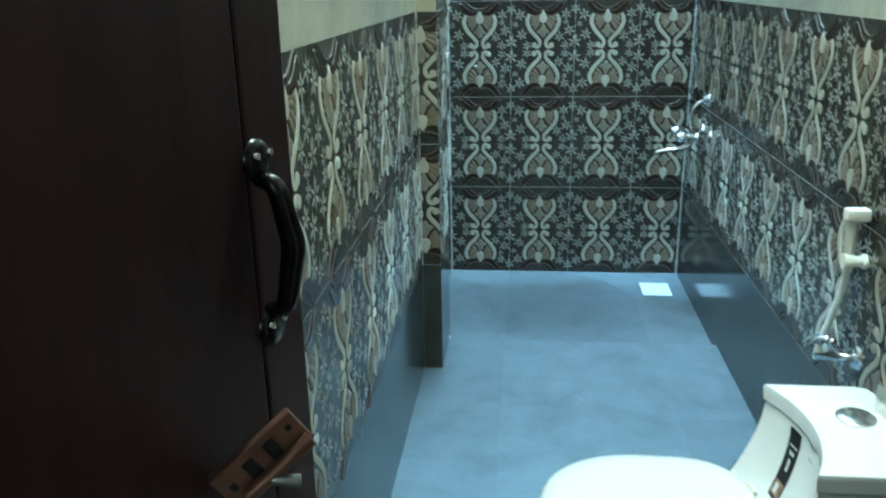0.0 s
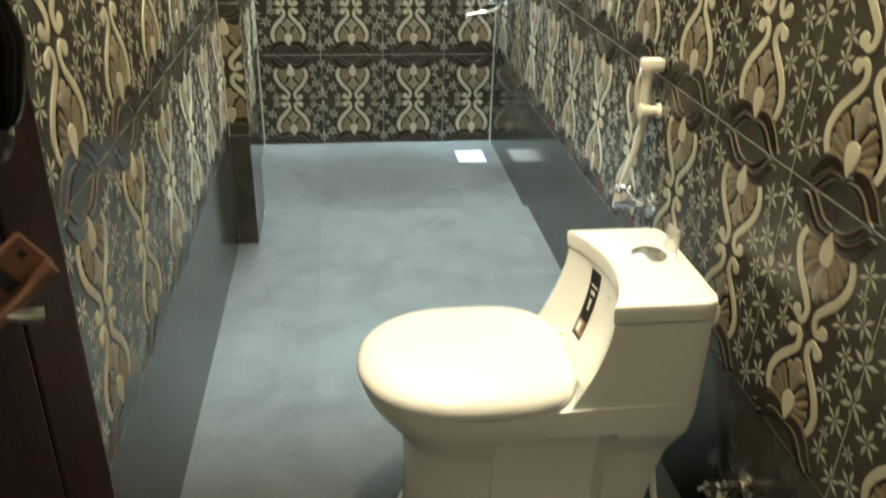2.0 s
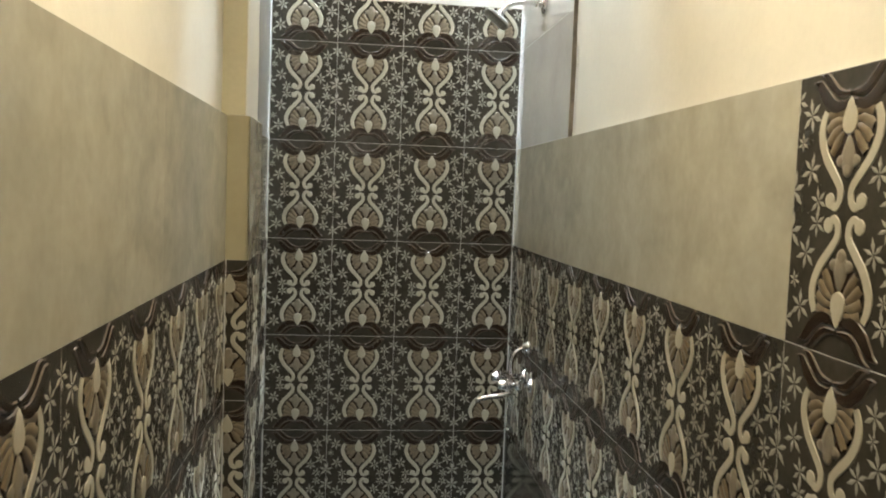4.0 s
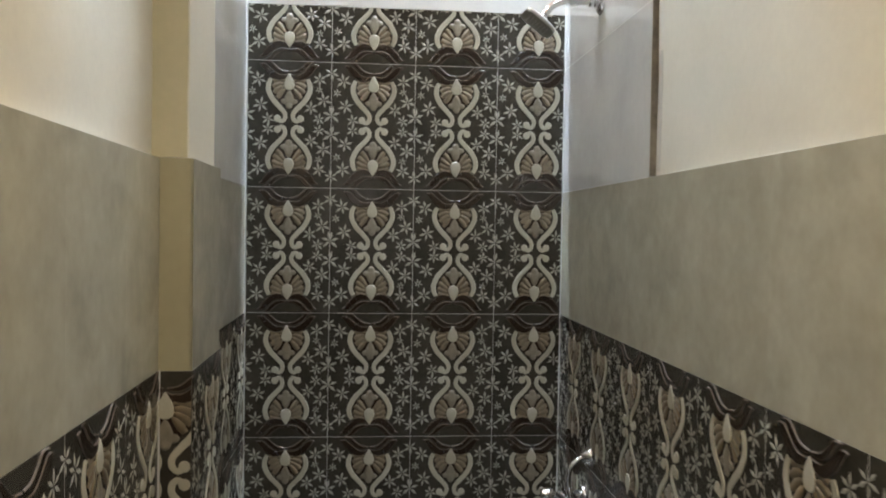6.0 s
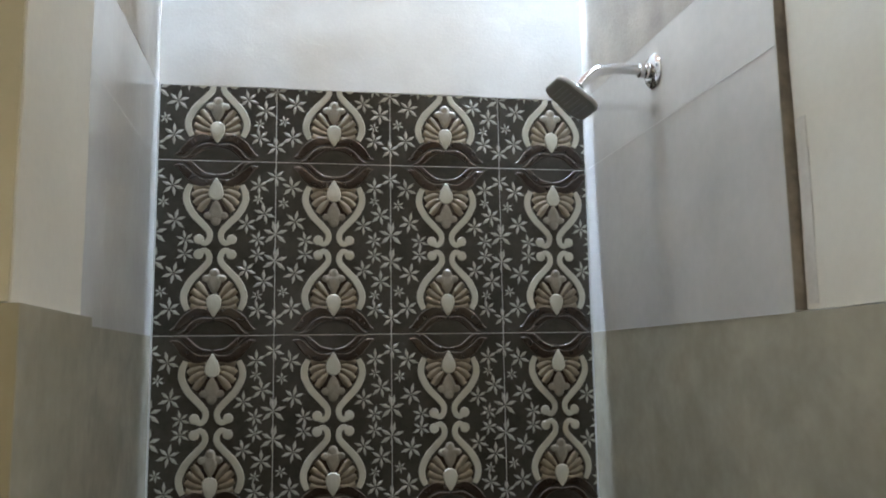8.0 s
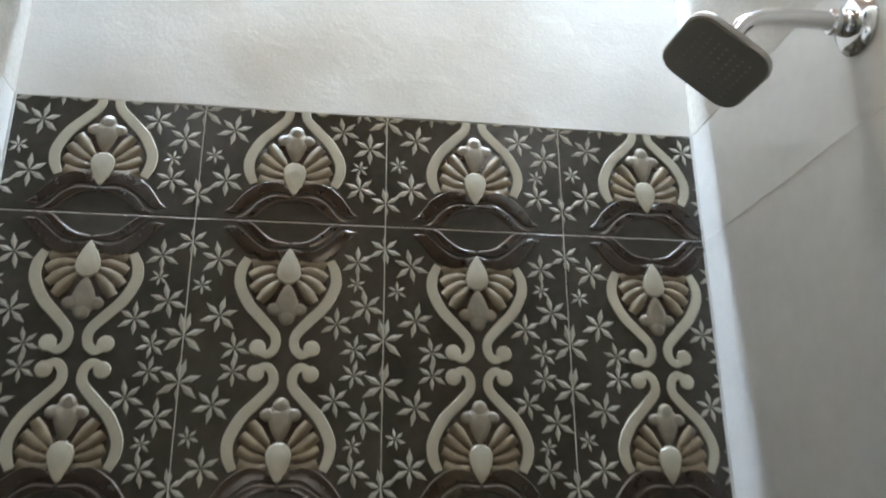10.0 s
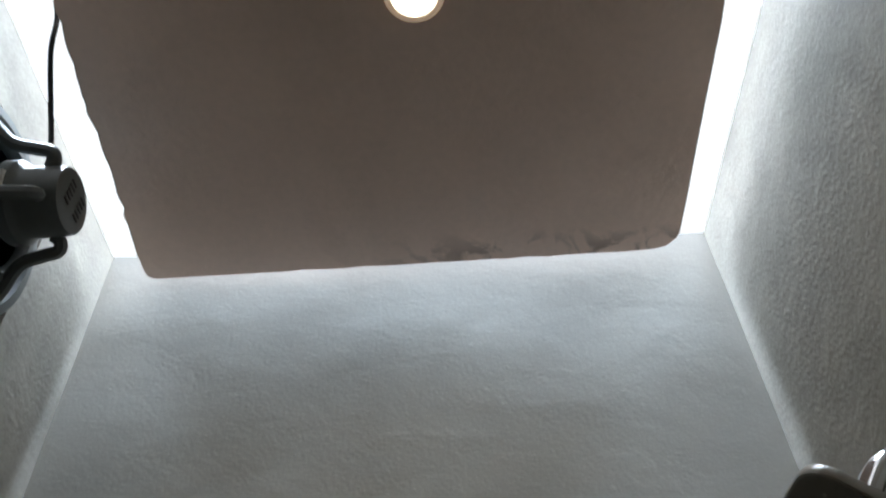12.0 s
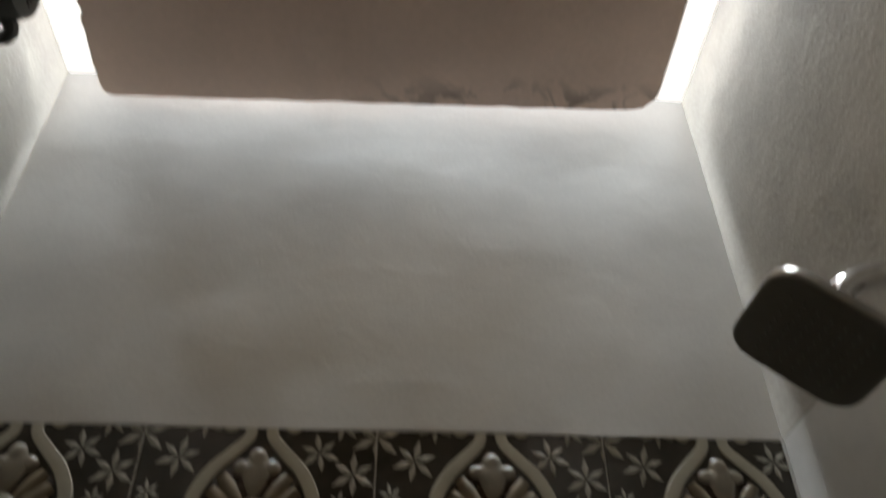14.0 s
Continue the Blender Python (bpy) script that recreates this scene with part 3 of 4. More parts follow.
# ---- door ----
HINGE = (-0.562, -4.105, FLOOR + 0.006)
door = thing("door", pose(*HINGE, 0, 0, 75.7), "dark-stained wooden door standing open, bronze latch and black handle", "door")
DW = 0.681
bm = bmesh.new()
box(bm, (0, 0, 0), (DW - 0.0575, 0.034, 2.04), 0.002)
part("panel", bm, M_DOOR, door, smooth=False)
bm = bmesh.new()
box(bm, (DW - 0.056, 0.0, 0), (DW, 0.034, 2.04), 0.003)
part("lipping", bm, M_DOOR, door, smooth=False)
for z in (0.25, 1.0, 1.8):
    bm = bmesh.new()
    box(bm, (-0.010, 0.006, z), (0.004, 0.020, z + 0.09), 0.003)
    part("hinge", bm, M_BLACKMET, door)
hx, hz0, hz1 = DW - 0.046, 1.186, 1.305
handle = part("handle", tube(bmesh.new(), [(hx, 0.0, hz1 - 0.012), (hx, -0.014, hz1 - 0.018), (hx + 0.004, -0.019, hz1 - 0.045), (hx + 0.005, -0.021, (hz0 + hz1) / 2),
                                           (hx + 0.004, -0.019, hz0 + 0.045), (hx, -0.014, hz0 + 0.018), (hx, 0.0, hz0 + 0.012)],
                              lambda s: 0.0055 + 0.003 * math.sin(math.pi * s), 12, 5), M_BLACKMET, door, "black curved pull handle")
for z in (hz0, hz1):
    part("rosette", lathe(bmesh.new(), [(0.003, 0.006), (0.010, 0.006), (0.014, 0.003), (0.015, 0)], pose(hx, -0.0005, z, 90), 18), M_BLACKMET, handle)
    for dx in (-0.007, 0.009):
        part("screw", lathe(bmesh.new(), [(0.0005, 0.003), (0.0022, 0.0025), (0.003, 0)], pose(hx + dx, -0.0055, z + 0.004, 90), 10), M_CHROME, handle)
latch_m = pose(DW - 0.131, -0.004, 1.102, 0, 0, -42) @ pose(0, 0, 0, 0, -33, 0) @ pose(0.036, 0.004, 0) @ Matrix.Scale(0.72, 4)
bm = bmesh.new()
box(bm, (-0.045, -0.010, -0.019), (0.047, 0.0, 0.019), 0.002, latch_m)
latch = part("latch", bm, M_BRONZE, door, "bronze latch plate hanging askew", smooth=False)
for x0, x1, z0, z1 in ((-0.016, -0.004, -0.012, 0.010), (0.008, 0.020, -0.010, 0.011), (0.034, 0.040, 0.004, 0.010), (-0.036, -0.030, -0.006, 0.002)):
    bm = bmesh.new()
    box(bm, (x0, -0.0112, z0), (x1, -0.0098, z1), 0.0004, latch_m)
    part("slot", bm, M_RUBBER, latch)
part("bolt_rod", tube(bmesh.new(), [latch_m @ Vector(p) for p in ((-0.030, -0.014, -0.016), (0.0, -0.015, -0.016), (0.045, -0.015, -0.015))], 0.0052, 10), M_BRONZE, latch)
part("bolt_knob", tube(bmesh.new(), [latch_m @ Vector(p) for p in ((-0.005, -0.017, -0.017), (0.004, -0.022, -0.027), (0.012, -0.024, -0.036))], lambda s: 0.0035 + 0.0015 * s, 10), M_STEELG, latch)

frame_ob = thing("door_frame", pose(0, 0, 0), "dark wooden door frame round the doorway", "door frame", kind="structure")
for a, b in (((XL + 0.001, YF - 0.142, FLOOR), (XL + 0.006, YF + 0.004, 2.12)), ((0.10, YF - 0.142, FLOOR), (0.139, YF + 0.006, 2.12)), ((XL + 0.001, YF - 0.142, 2.08), (0.139, YF + 0.006, 2.119))):
    bm = bmesh.new()
    box(bm, a, b, 0.002)
    part("jamb", bm, M_DOOR, frame_ob)

# ---- toilet ----
TY = -2.60
toilet = thing("toilet", pose(0, TY, FLOOR), "white one-piece ceramic toilet with closed lid", "toilet")
SIDE = (0.36, 0.315, 0.305, 0.19, 0.085, 0.075)


def bowl_ring(z, x0, x1, w, push=0.0, grow=0.0):
    x0, w = x0 - grow, w + grow
    xc = 0.055
    wb = min(w, 0.164 + grow)
    pts = [(x1, wb - 0.03), (x1 - 0.012, wb - 0.008), (x1 - 0.04, wb)]
    for x in SIDE:
        pts.append((x, wb + (w - wb) * max(0.0, min(1.0, (0.24 - x) / 0.17)) - (push if x in SIDE[2:5] else 0)))
    half = [(xc + (x0 - xc) * math.sin(math.pi * i / 24) ** 0.92, w * math.cos(math.pi * i / 24)) for i in range(25)]
    pts += half
    pts += [(x, -y) for x, y in pts[2 + len(SIDE):2:-1]]
    pts += [(x1 - 0.04, -wb), (x1 - 0.012, -wb + 0.008), (x1, -wb + 0.03)]
    return [(x, y, z - FLOOR) for x, y in pts]


body = [(0.030, -0.105, 0.425, 0.121, 0), (0.06, -0.098, 0.424, 0.117, 0), (0.105, -0.096, 0.426, 0.116, 0), (0.117, -0.096, 0.427, 0.116, 0.036), (0.20, -0.095, 0.440, 0.117, 0.038),
        (0.26, -0.098, 0.452, 0.122, 0.040), (0.285, -0.108, 0.458, 0.132, 0.044), (0.310, -0.125, 0.463, 0.145, 0.046), (0.330, -0.142, 0.467, 0.156, 0.046), (0.342, -0.151, 0.469, 0.162, 0.030),
        (0.352, -0.158, 0.471, 0.167, 0), (0.370, -0.170, 0.475, 0.176, 0), (0.390, -0.179, 0.479, 0.181, 0), (0.408, -0.183, 0.480, 0.183, 0), (0.418, -0.184, 0.480, 0.183, 0)]
part("bowl", loft(bmesh.new(), [bowl_ring(z, a, b, w, p) for z, a, b, w, p in body]), M_CERAMIC, toilet)
part("sealant", loft(bmesh.new(), [bowl_ring(0.031, -0.105, 0.43, 0.121, 0, 0.010), bowl_ring(0.038, -0.105, 0.43, 0.121, 0, 0.008), bowl_ring(0.046, -0.105, 0.43, 0.121, 0, 0.002)]), M_PAPER, toilet, "white sealant bead")


def front_x(y, z):
    """Front of the cistern: hollow across and sweeping forward at its foot."""
    lean = 0.278 - 0.075 * max(0.0, (0.60 - z) / 0.20) ** 1.6
    return lean + 0.043 * (1 - (y / 0.162) ** 2)


def tank_ring(z, w, xb, shift=0.0):
    pts = [(front_x(w * k / 8, z) + shift, w * k / 8) for k in range(-8, 9)]
    pts += [(xb - 0.03, w), (xb - 0.008, w - 0.008), (xb, w - 0.03), (xb, -w + 0.03), (xb - 0.008, -w + 0.008), (xb - 0.03, -w)]
    return [(x, y, z - FLOOR) for x, y in pts]


part("cistern", loft(bmesh.new(), [tank_ring(z, 0.162, 0.478) for z in (0.40, 0.42, 0.45, 0.48, 0.51, 0.54, 0.57, 0.603)]), M_CERAMIC, toilet)
lid = part("cistern_lid", loft(bmesh.new(), [tank_ring(0.6070, 0.161, 0.477, 0.0), tank_ring(0.6095, 0.1635, 0.4795, -0.003), tank_ring(0.636, 0.165, 0.481, -0.005), tank_ring(0.6435, 0.163, 0.479, -0.003), tank_ring(0.646, 0.156, 0.472, 0.006)]), M_CERAMIC, toilet)
button = part("flush_button", lathe(bmesh.new(), [(0.036, 0), (0.036, 0.003), (0.032, 0.006), (0.014, 0.0085), (0.001, 0.009)], pose(0.405, 0.030, 0.646 - FLOOR), 28), M_SATIN, toilet, "round satin chrome flush button")


def seat_ring(z, grow):
    pts = []
    for i in range(48):
        a = 2 * math.pi * i / 48
        c, s = math.cos(a), math.sin(a)
        e = 0.92 if c < 0 else 0.50
        rx = 0.218 + grow
        pts.append((0.030 + rx * math.copysign(abs(c) ** e, c), (0.186 + grow) * math.copysign(abs(s) ** (0.92 if c < 0 else 0.80), s), z - FLOOR))
    return pts


part("seat", loft(bmesh.new(), [seat_ring(0.4185, -0.014), seat_ring(0.4200, -0.012), seat_ring(0.4208, -0.014)]), M_WHITEPL, toilet)
part("seat_lid", loft(bmesh.new(), [seat_ring(0.4210, -0.006), seat_ring(0.4235, -0.001), seat_ring(0.432, 0.0025), seat_ring(0.443, 0.002), seat_ring(0.452, -0.004), seat_ring(0.459, -0.015), seat_ring(0.4635, -0.038), seat_ring(0.465, -0.10)]), M_CERAMIC, toilet)
for y in (-0.098, 0.098):
    bm = bmesh.new()
    tube(bm, [(0.252, y - 0.022, 0.434 - FLOOR), (0.252, y, 0.434 - FLOOR), (0.252, y + 0.022, 0.434 - FLOOR)], 0.008, 12)
    part("hinge_cap", bm, M_WHITEPL, toilet)


def patch(y0, y1, z0, z1, off, skew=0.0, n=8):
    """A label following the cistern's hollow front."""
    bm = bmesh.new()
    rows = []
    for i in range(n + 1):
        z = z0 + (z1 - z0) * i / n
        rows.append([bm.verts.new((front_x(y + skew * i / n, z) - off, y + skew * i / n, z - FLOOR)) for y in (y0, (y0 + y1) / 2, y1)])
    for p, q in zip(rows, rows[1:]):
        for i in range(2):
            bm.faces.new((p[i], p[i + 1], q[i + 1], q[i]))
    return bm


def slant(y0, y1, z0, z1, off):
    """A piece of the sticker, which leans across the cistern's front."""
    lean = [0.19 * (z - 0.523) for z in (z0, z1)]
    return patch(y0 + lean[0], y1 + lean[0], z0, z1, off, lean[1] - lean[0])


sy = 0.050
sticker = part("sticker", slant(sy - 0.020, sy + 0.020, 0.455, 0.594, 0.0012), M_PRINT, toilet, "black printed sticker")
part("print", slant(sy - 0.016, sy + 0.017, 0.462, 0.490, 0.0018), M_PHOTO, sticker)
part("print", slant(sy - 0.002, sy + 0.011, 0.466, 0.485, 0.0023), M_PAPER, sticker)
for k, (a, b) in enumerate(((0.512, 0.536), (0.544, 0.552), (0.560, 0.564))):
    part("print", slant(sy - 0.004 - 0.005 * k, sy + 0.004 + 0.004 * k, a, b, 0.0018), M_PAPER, sticker)
part("maker_mark", patch(-0.022, 0.0, 0.572, 0.576, 0.001), M_STEELG, toilet)

# clear film left on the cistern lid
M_FILM = mat("clear_film", (0.9, 0.9, 0.88), 0.25)
fb = M_FILM.node_tree.nodes["Principled BSDF"]
fb.inputs["Alpha"].default_value = 0.5
film_thing = thing("plastic_film", pose(0.448, TY + 0.030, 0.6465), "clear crumpled plastic film standing on the cistern lid", "plastic film")
bm = bmesh.new()
rows = []
for i in range(9):
    z = 0.058 * i / 8
    rows.append([bm.verts.new((0.010 * math.cos(a * 1.3) + 0.004 * noise.noise((a * 2, z * 60, 1)), 0.030 * math.sin(a) * (1 - 5 * z * z * 10 * 0.2), z + 0.006 * noise.noise((a * 3, 5, z * 20)) * (i > 0))) for a in [-1.3 + 2.6 * j / 12 for j in range(13)]])
for p, q in zip(rows, rows[1:]):
    for j in range(12):
        bm.faces.new((p[j], p[j + 1], q[j + 1], q[j]))
part("sheet", bm, M_FILM, film_thing)

# supply valve and hose of the toilet
valve = thing("angle_valve", pose(XR, -2.855, 0.285), "chrome angle valve on the tiled wall feeding a white hose", "valve")
out = pose(0, 0, 0, 0, -90, 0)
part("flange", lathe(bmesh.new(), [(0.012, 0.010), (0.024, 0.008), (0.029, 0.002), (0.029, 0)], out), M_CHROME, valve)
part("body", lathe(bmesh.new(), [(0.011, 0), (0.011, 0.03), (0.014, 0.032), (0.014, 0.044), (0.010, 0.046), (0.010, 0.058)], out), M_CHROME, valve)
part("knob", lathe(bmesh.new(), [(0.006, 0.058), (0.006, 0.066), (0.015, 0.068), (0.016, 0.080), (0.010, 0.084)], out, 12), M_CHROME, valve)
bm = bmesh.new()
box(bm, (-0.098, -0.004, -0.004), (-0.080, 0.004, 0.022), 0.002, pose(0, 0, 0, 40))
part("lever", bm, M_CHROME, valve)
part("outlet", tube(bmesh.new(), [(-0.040, 0, -0.004), (-0.040, 0, -0.016), (-0.041, 0.001, -0.030)], 0.009, 12), M_CHROME, valve)
hose = thing("supply_hose", pose(0, 0, 0), "white flexible hose looping to the toilet", "hose")
part("pipe", tube(bmesh.new(), [(0.509, -2.854, 0.262), (0.508, -2.852, 0.235), (0.500, -2.840, 0.165), (0.480, -2.800, 0.085), (0.458, -2.745, 0.070), (0.446, -2.700, 0.110), (0.444, -2.665, 0.170)], 0.0075, 12), M_WHITEPL, hose)
part("nut", lathe(bmesh.new(), [(0.012, 0), (0.0125, 0.022), (0.008, 0.026)], pose(0.5085, -2.853, 0.238), 8), M_WHITEPL, hose)

# ---- hand spray on the right wall ----
jet = thing("hand_spray", pose(XR, -2.165, 0.80), "white hand bidet spray hanging in a wall hook", "bidet spray")
part("hook", lathe(bmesh.new(), [(0.018, 0), (0.018, 0.006), (0.012, 0.008), (0.012, 0.030), (0.019, 0.032), (0.019, 0.050), (0.014, 0.052)], pose(0, 0, 0.022, 0, -90, 0), 20), M_WHITEPL, jet)
part("grip", tube(bmesh.new(), [(-0.036, 0.006, -0.005), (-0.037, 0.004, 0.04), (-0.040, 0.0, 0.09), (-0.042, -0.003, 0.128)], lambda s: 0.0105 + 0.005 * s, 14), M_WHITEPL, jet)
bm = bmesh.new()
box(bm, (-0.060, -0.020, 0.120), (-0.008, 0.014, 0.148), 0.007)
part("head", bm, M_WHITEPL, jet)
part("nozzle", lathe(bmesh.new(), [(0.012, 0), (0.015, 0.004), (0.015, 0.010)], pose(-0.008, -0.003, 0.126, 0, 60, 0), 18), M_RUBBER, jet)
part("trigger", tube(bmesh.new(), [(-0.058, -0.003, 0.125), (-0.063, 0.002, 0.09), (-0.058, 0.006, 0.045), (-0.050, 0.008, 0.015)], 0.004, 8), M_WHITEPL, jet)
jet_hose = thing("spray_hose", pose(0, 0, 0), "white spray hose hanging down to a chrome tap", "hose")
part("pipe", tube(bmesh.new(), [(0.514, -2.159, 0.797), (0.512, -2.150, 0.74), (0.506, -2.125, 0.66), (0.498, -2.105, 0.59), (0.496, -2.10, 0.545)], 0.0085, 12), M_WHITEPL, jet_hose)
part("ferrule", lathe(bmesh.new(), [(0.0095, 0), (0.011, 0.004), (0.011, 0.026), (0.0095, 0.030)], pose(0.4985, -2.106, 0.588, 10, -8, 0), 14), M_CHROME, jet_hose)
tap2 = thing("bib_tap", pose(XR, -2.20, 0.596), "small chrome wall tap for the hand spray", "tap")
part("flange", lathe(bmesh.new(), [(0.013, 0.010), (0.026, 0.008), (0.031, 0.002), (0.031, 0)], out), M_CHROME, tap2)
part("body", tube(bmesh.new(), [(0, 0, 0), (-0.030, 0.002, 0), (-0.046, 0.03, -0.012), (-0.054, 0.090, -0.040)], 0.011, 14), M_CHROME, tap2)
part("spindle", lathe(bmesh.new(), [(0.009, 0), (0.009, 0.022), (0.013, 0.024), (0.013, 0.034), (0.008, 0.038)], pose(-0.040, 0.02, 0.008, 0, -35, 0), 14), M_CHROME, tap2)
part("lever", tube(bmesh.new(), [(-0.062, 0.02, 0.036), (-0.082, 0.03, 0.034), (-0.100, 0.035, 0.016)], lambda s: 0.006 - 0.002 * s, 10), M_CHROME, tap2)

# ---- shower ----
mixer = thing("shower_mixer", pose(XR, -0.44, 0.80), "chrome wall mixer tap with spout and bend pipe", "tap")
for dy in (-0.075, 0.075):
    part("wall_flange", lathe(bmesh.new(), [(0.014, 0.012), (0.030, 0.010), (0.034, 0.003), (0.034, 0)], pose(0, dy, 0, 0, -90, 0)), M_CHROME, mixer)
    part("leg", lathe(bmesh.new(), [(0.013, 0.0), (0.013, 0.045)], pose(0, dy, 0, 0, -90, 0), 16), M_CHROME, mixer)
    knob = part("knob", lathe(bmesh.new(), [(0.012, 0.06), (0.012, 0.100), (0.021, 0.103), (0.023, 0.130), (0.018, 0.140), (0.004, 0.143)], pose(0, dy, 0, 0, -90, 0), 10), M_CHROME, mixer)
part("body", lathe(bmesh.new(), [(0.012, -0.100), (0.020, -0.095), (0.022, -0.05), (0.024, 0.0), (0.022, 0.05), (0.020, 0.095), (0.012, 0.100)], pose(-0.055, 0, 0, 90)), M_CHROME, mixer)
part("spout", tube(bmesh.new(), [(-0.060, 0, -0.015), (-0.075, 0, -0.050), (-0.115, 0, -0.066), (-0.170, 0, -0.073), (-0.206, 0, -0.082), (-0.210, 0, -0.094)], lambda s: 0.013 - 0.003 * s, 14), M_CHROME, mixer)
part("bend_pipe", tube(bmesh.new(), [(-0.066, 0, 0.015), (-0.072, 0, 0.06), (-0.068, 0, 0.100), (-0.045, 0, 0.130), (-0.015, 0, 0.143), (0.0, 0, 0.145)], 0.010, 14), M_CHROME, mixer)
part("elbow_flange", lathe(bmesh.new(), [(0.013, 0.030), (0.018, 0.026), (0.026, 0.012), (0.031, 0.002), (0.031, 0)], pose(0, 0, 0.145, 0, -90, 0)), M_CHROME, mixer)
part("diverter", lathe(bmesh.new(), [(0.009, 0.0), (0.009, 0.022), (0.014, 0.024), (0.014, 0.036), (0.006, 0.040)], pose(-0.085, 0.0, 0.006, 0, -60, 0), 14), M_CHROME, mixer)

shower = thing("shower", pose(XR, -0.46, 2.372), "square grey shower head on a bent chrome wall arm", "shower")
part("flange", lathe(bmesh.new(), [(0.020, 0.012), (0.034, 0.009), (0.040, 0.003), (0.040, 0)], out), M_CHROME, shower)
part("collar", lathe(bmesh.new(), [(0.017, 0.008), (0.017, 0.020), (0.014, 0.022), (0.016, 0.026), (0.016, 0.036), (0.013, 0.038)], out), M_CHROME, shower)
part("arm", tube(bmesh.new(), [(-0.012, 0, 0), (-0.06, 0, 0.0015), (-0.105, 0, 0.0), (-0.135, -0.001, -0.006), (-0.159, -0.003, -0.021), (-0.180, -0.005, -0.046)], 0.0115, 16), M_CHROME, shower)
hm = Matrix(((0.794, 0.032, -0.607, -0.199), (0.040, -0.999, 0.0, -0.005), (-0.607, -0.024, -0.795, -0.072), (0, 0, 0, 1)))


def squircle(r, z, corner=0.026, n=6):
    pts = []
    for cx, cy, a0 in ((1, 1, 0), (-1, 1, 90), (-1, -1, 180), (1, -1, 270)):
        for i in range(n + 1):
            a = radians(a0 + 90 * i / n)
            pts.append(hm @ Vector((cx * (r - corner) + corner * math.cos(a), cy * (r - corner) + corner * math.sin(a), z)))
    return pts


part("plate", loft(bmesh.new(), [squircle(0.030, -0.012), squircle(0.046, -0.009), squircle(0.0555, -0.003), squircle(0.0565, 0.003), squircle(0.0555, 0.006)]), M_STEELG, shower)
part("spray_face", loft(bmesh.new(), [squircle(0.0535, 0.0055, 0.024), squircle(0.0535, 0.0075, 0.024), squircle(0.051, 0.0085, 0.022)]), M_NOZZLE, shower)
nozzle = part("nozzle", lathe(bmesh.new(), [(0.0016, 0), (0.0012, 0.0014)], None, 6), M_STEELG, shower)
for i in range(7):
    for j in range(8):
        ob = nozzle if i + j == 0 else new("nozzle", nozzle.data)
        ob.parent = shower
        ob.matrix_basis = hm @ Matrix.Translation((-0.033 + 0.011 * i, -0.0335 + 0.0096 * j, 0.0082))
part("swivel", lathe(bmesh.new(), [(0.012, -0.030), (0.016, -0.024), (0.017, -0.014), (0.022, -0.010)], hm, 18), M_CHROME, shower)

# dark glossy patch on the shower floor, round the drain
M_FLOORPATCH = mat("dark_glossy_floor", (0.085, 0.095, 0.098), 0.16, vary=0.15, scale=12)
dark_patch = thing("dark_floor_patch", pose(0, 0, 0.0012), "dark glossy patch on the shower floor round the drain", "puddle")
edge = curve_points([(-0.24, -0.004, 0), (-0.12, -0.026, 0), (0.007, -0.054, 0), (0.10, -0.088, 0), (0.17, -0.138, 0), (0.225, -0.232, 0), (0.264, -0.296, 0), (0.33, -0.338, 0), (0.417, -0.367, 0), (0.548, -0.430, 0)], 6)
bm = bmesh.new()
bm.faces.new([bm.verts.new(p) for p in edge] + [bm.verts.new((0.548, -0.004, 0))])
out_up = bmesh.ops.extrude_face_region(bm, geom=bm.faces[:])
bmesh.ops.translate(bm, vec=(0, 0, 0.0006), verts=[g for g in out_up["geom"] if isinstance(g, bmesh.types.BMVert)])
part("patch_sheet", bm, M_FLOORPATCH, dark_patch, smooth=False)

# floor drain
drain = thing("floor_drain", pose(0.413, -0.236, 0.0), "square white floor drain cover set in the shower floor", "drain")
bm = bmesh.new()
box(bm, (-0.068, -0.080, -0.002), (0.068, 0.080, 0.004), 0.0015)
part("cover", bm, M_DRAIN, drain)
for i in range(5):
    bm = bmesh.new()
    box(bm, (-0.020 + 0.009 * i, -0.012, 0.0036), (-0.016 + 0.009 * i, 0.012, 0.0046))
    part("slot", bm, M_STEELG, drain)

# ---- exhaust fan in the left wall ----
fan = thing("exhaust_fan", pose(XL, FAN_Y, FAN_Z), "grey metal exhaust fan with round motor set in the wall", "exhaust fan")
inn = pose(0, 0, 0, 0, 90, 0)
R = FAN_R
shell_profile = [(R - 0.02, -0.08), (R, -0.08), (R + 0.002, 0.001), (R + 0.012, 0.004), (R + 0.013, 0.012), (R - 0.004, 0.016), (R - 0.019, 0.006), (R - 0.022, -0.04), (R - 0.02, -0.08)]
around = [2 * math.pi * i / 44 for i in range(44)]
part("housing", loft(bmesh.new(), [[(x, r * math.cos(q), r * math.sin(q)) for q in around] for r, x in shell_profile], (False, False)), M_FAN, fan)
# added disc, closes the back of the fan against daylight coming through
part("shutter", lathe(bmesh.new(), [(R - 0.004, -0.096), (R - 0.004, -0.082)], inn, 44), M_FAN, fan)
bm = bmesh.new()
rings = []
for x in (-0.006, -0.014):
    hole = [(x, (R - 0.003) * math.cos(q), (R - 0.003) * math.sin(q)) for q in around]
    rim = [(x, 0.158 * math.cos(q) / max(abs(math.cos(q)), abs(math.sin(q))), 0.158 * math.sin(q) / max(abs(math.cos(q)), abs(math.sin(q)))) for q in around]
    rings += [hole, rim] if not rings else [rim, hole]
loft(bm, rings + [rings[0]], (False, False))
part("mounting_board", bm, M_BOARD, fan, "pale lilac board round the fan", smooth=False)
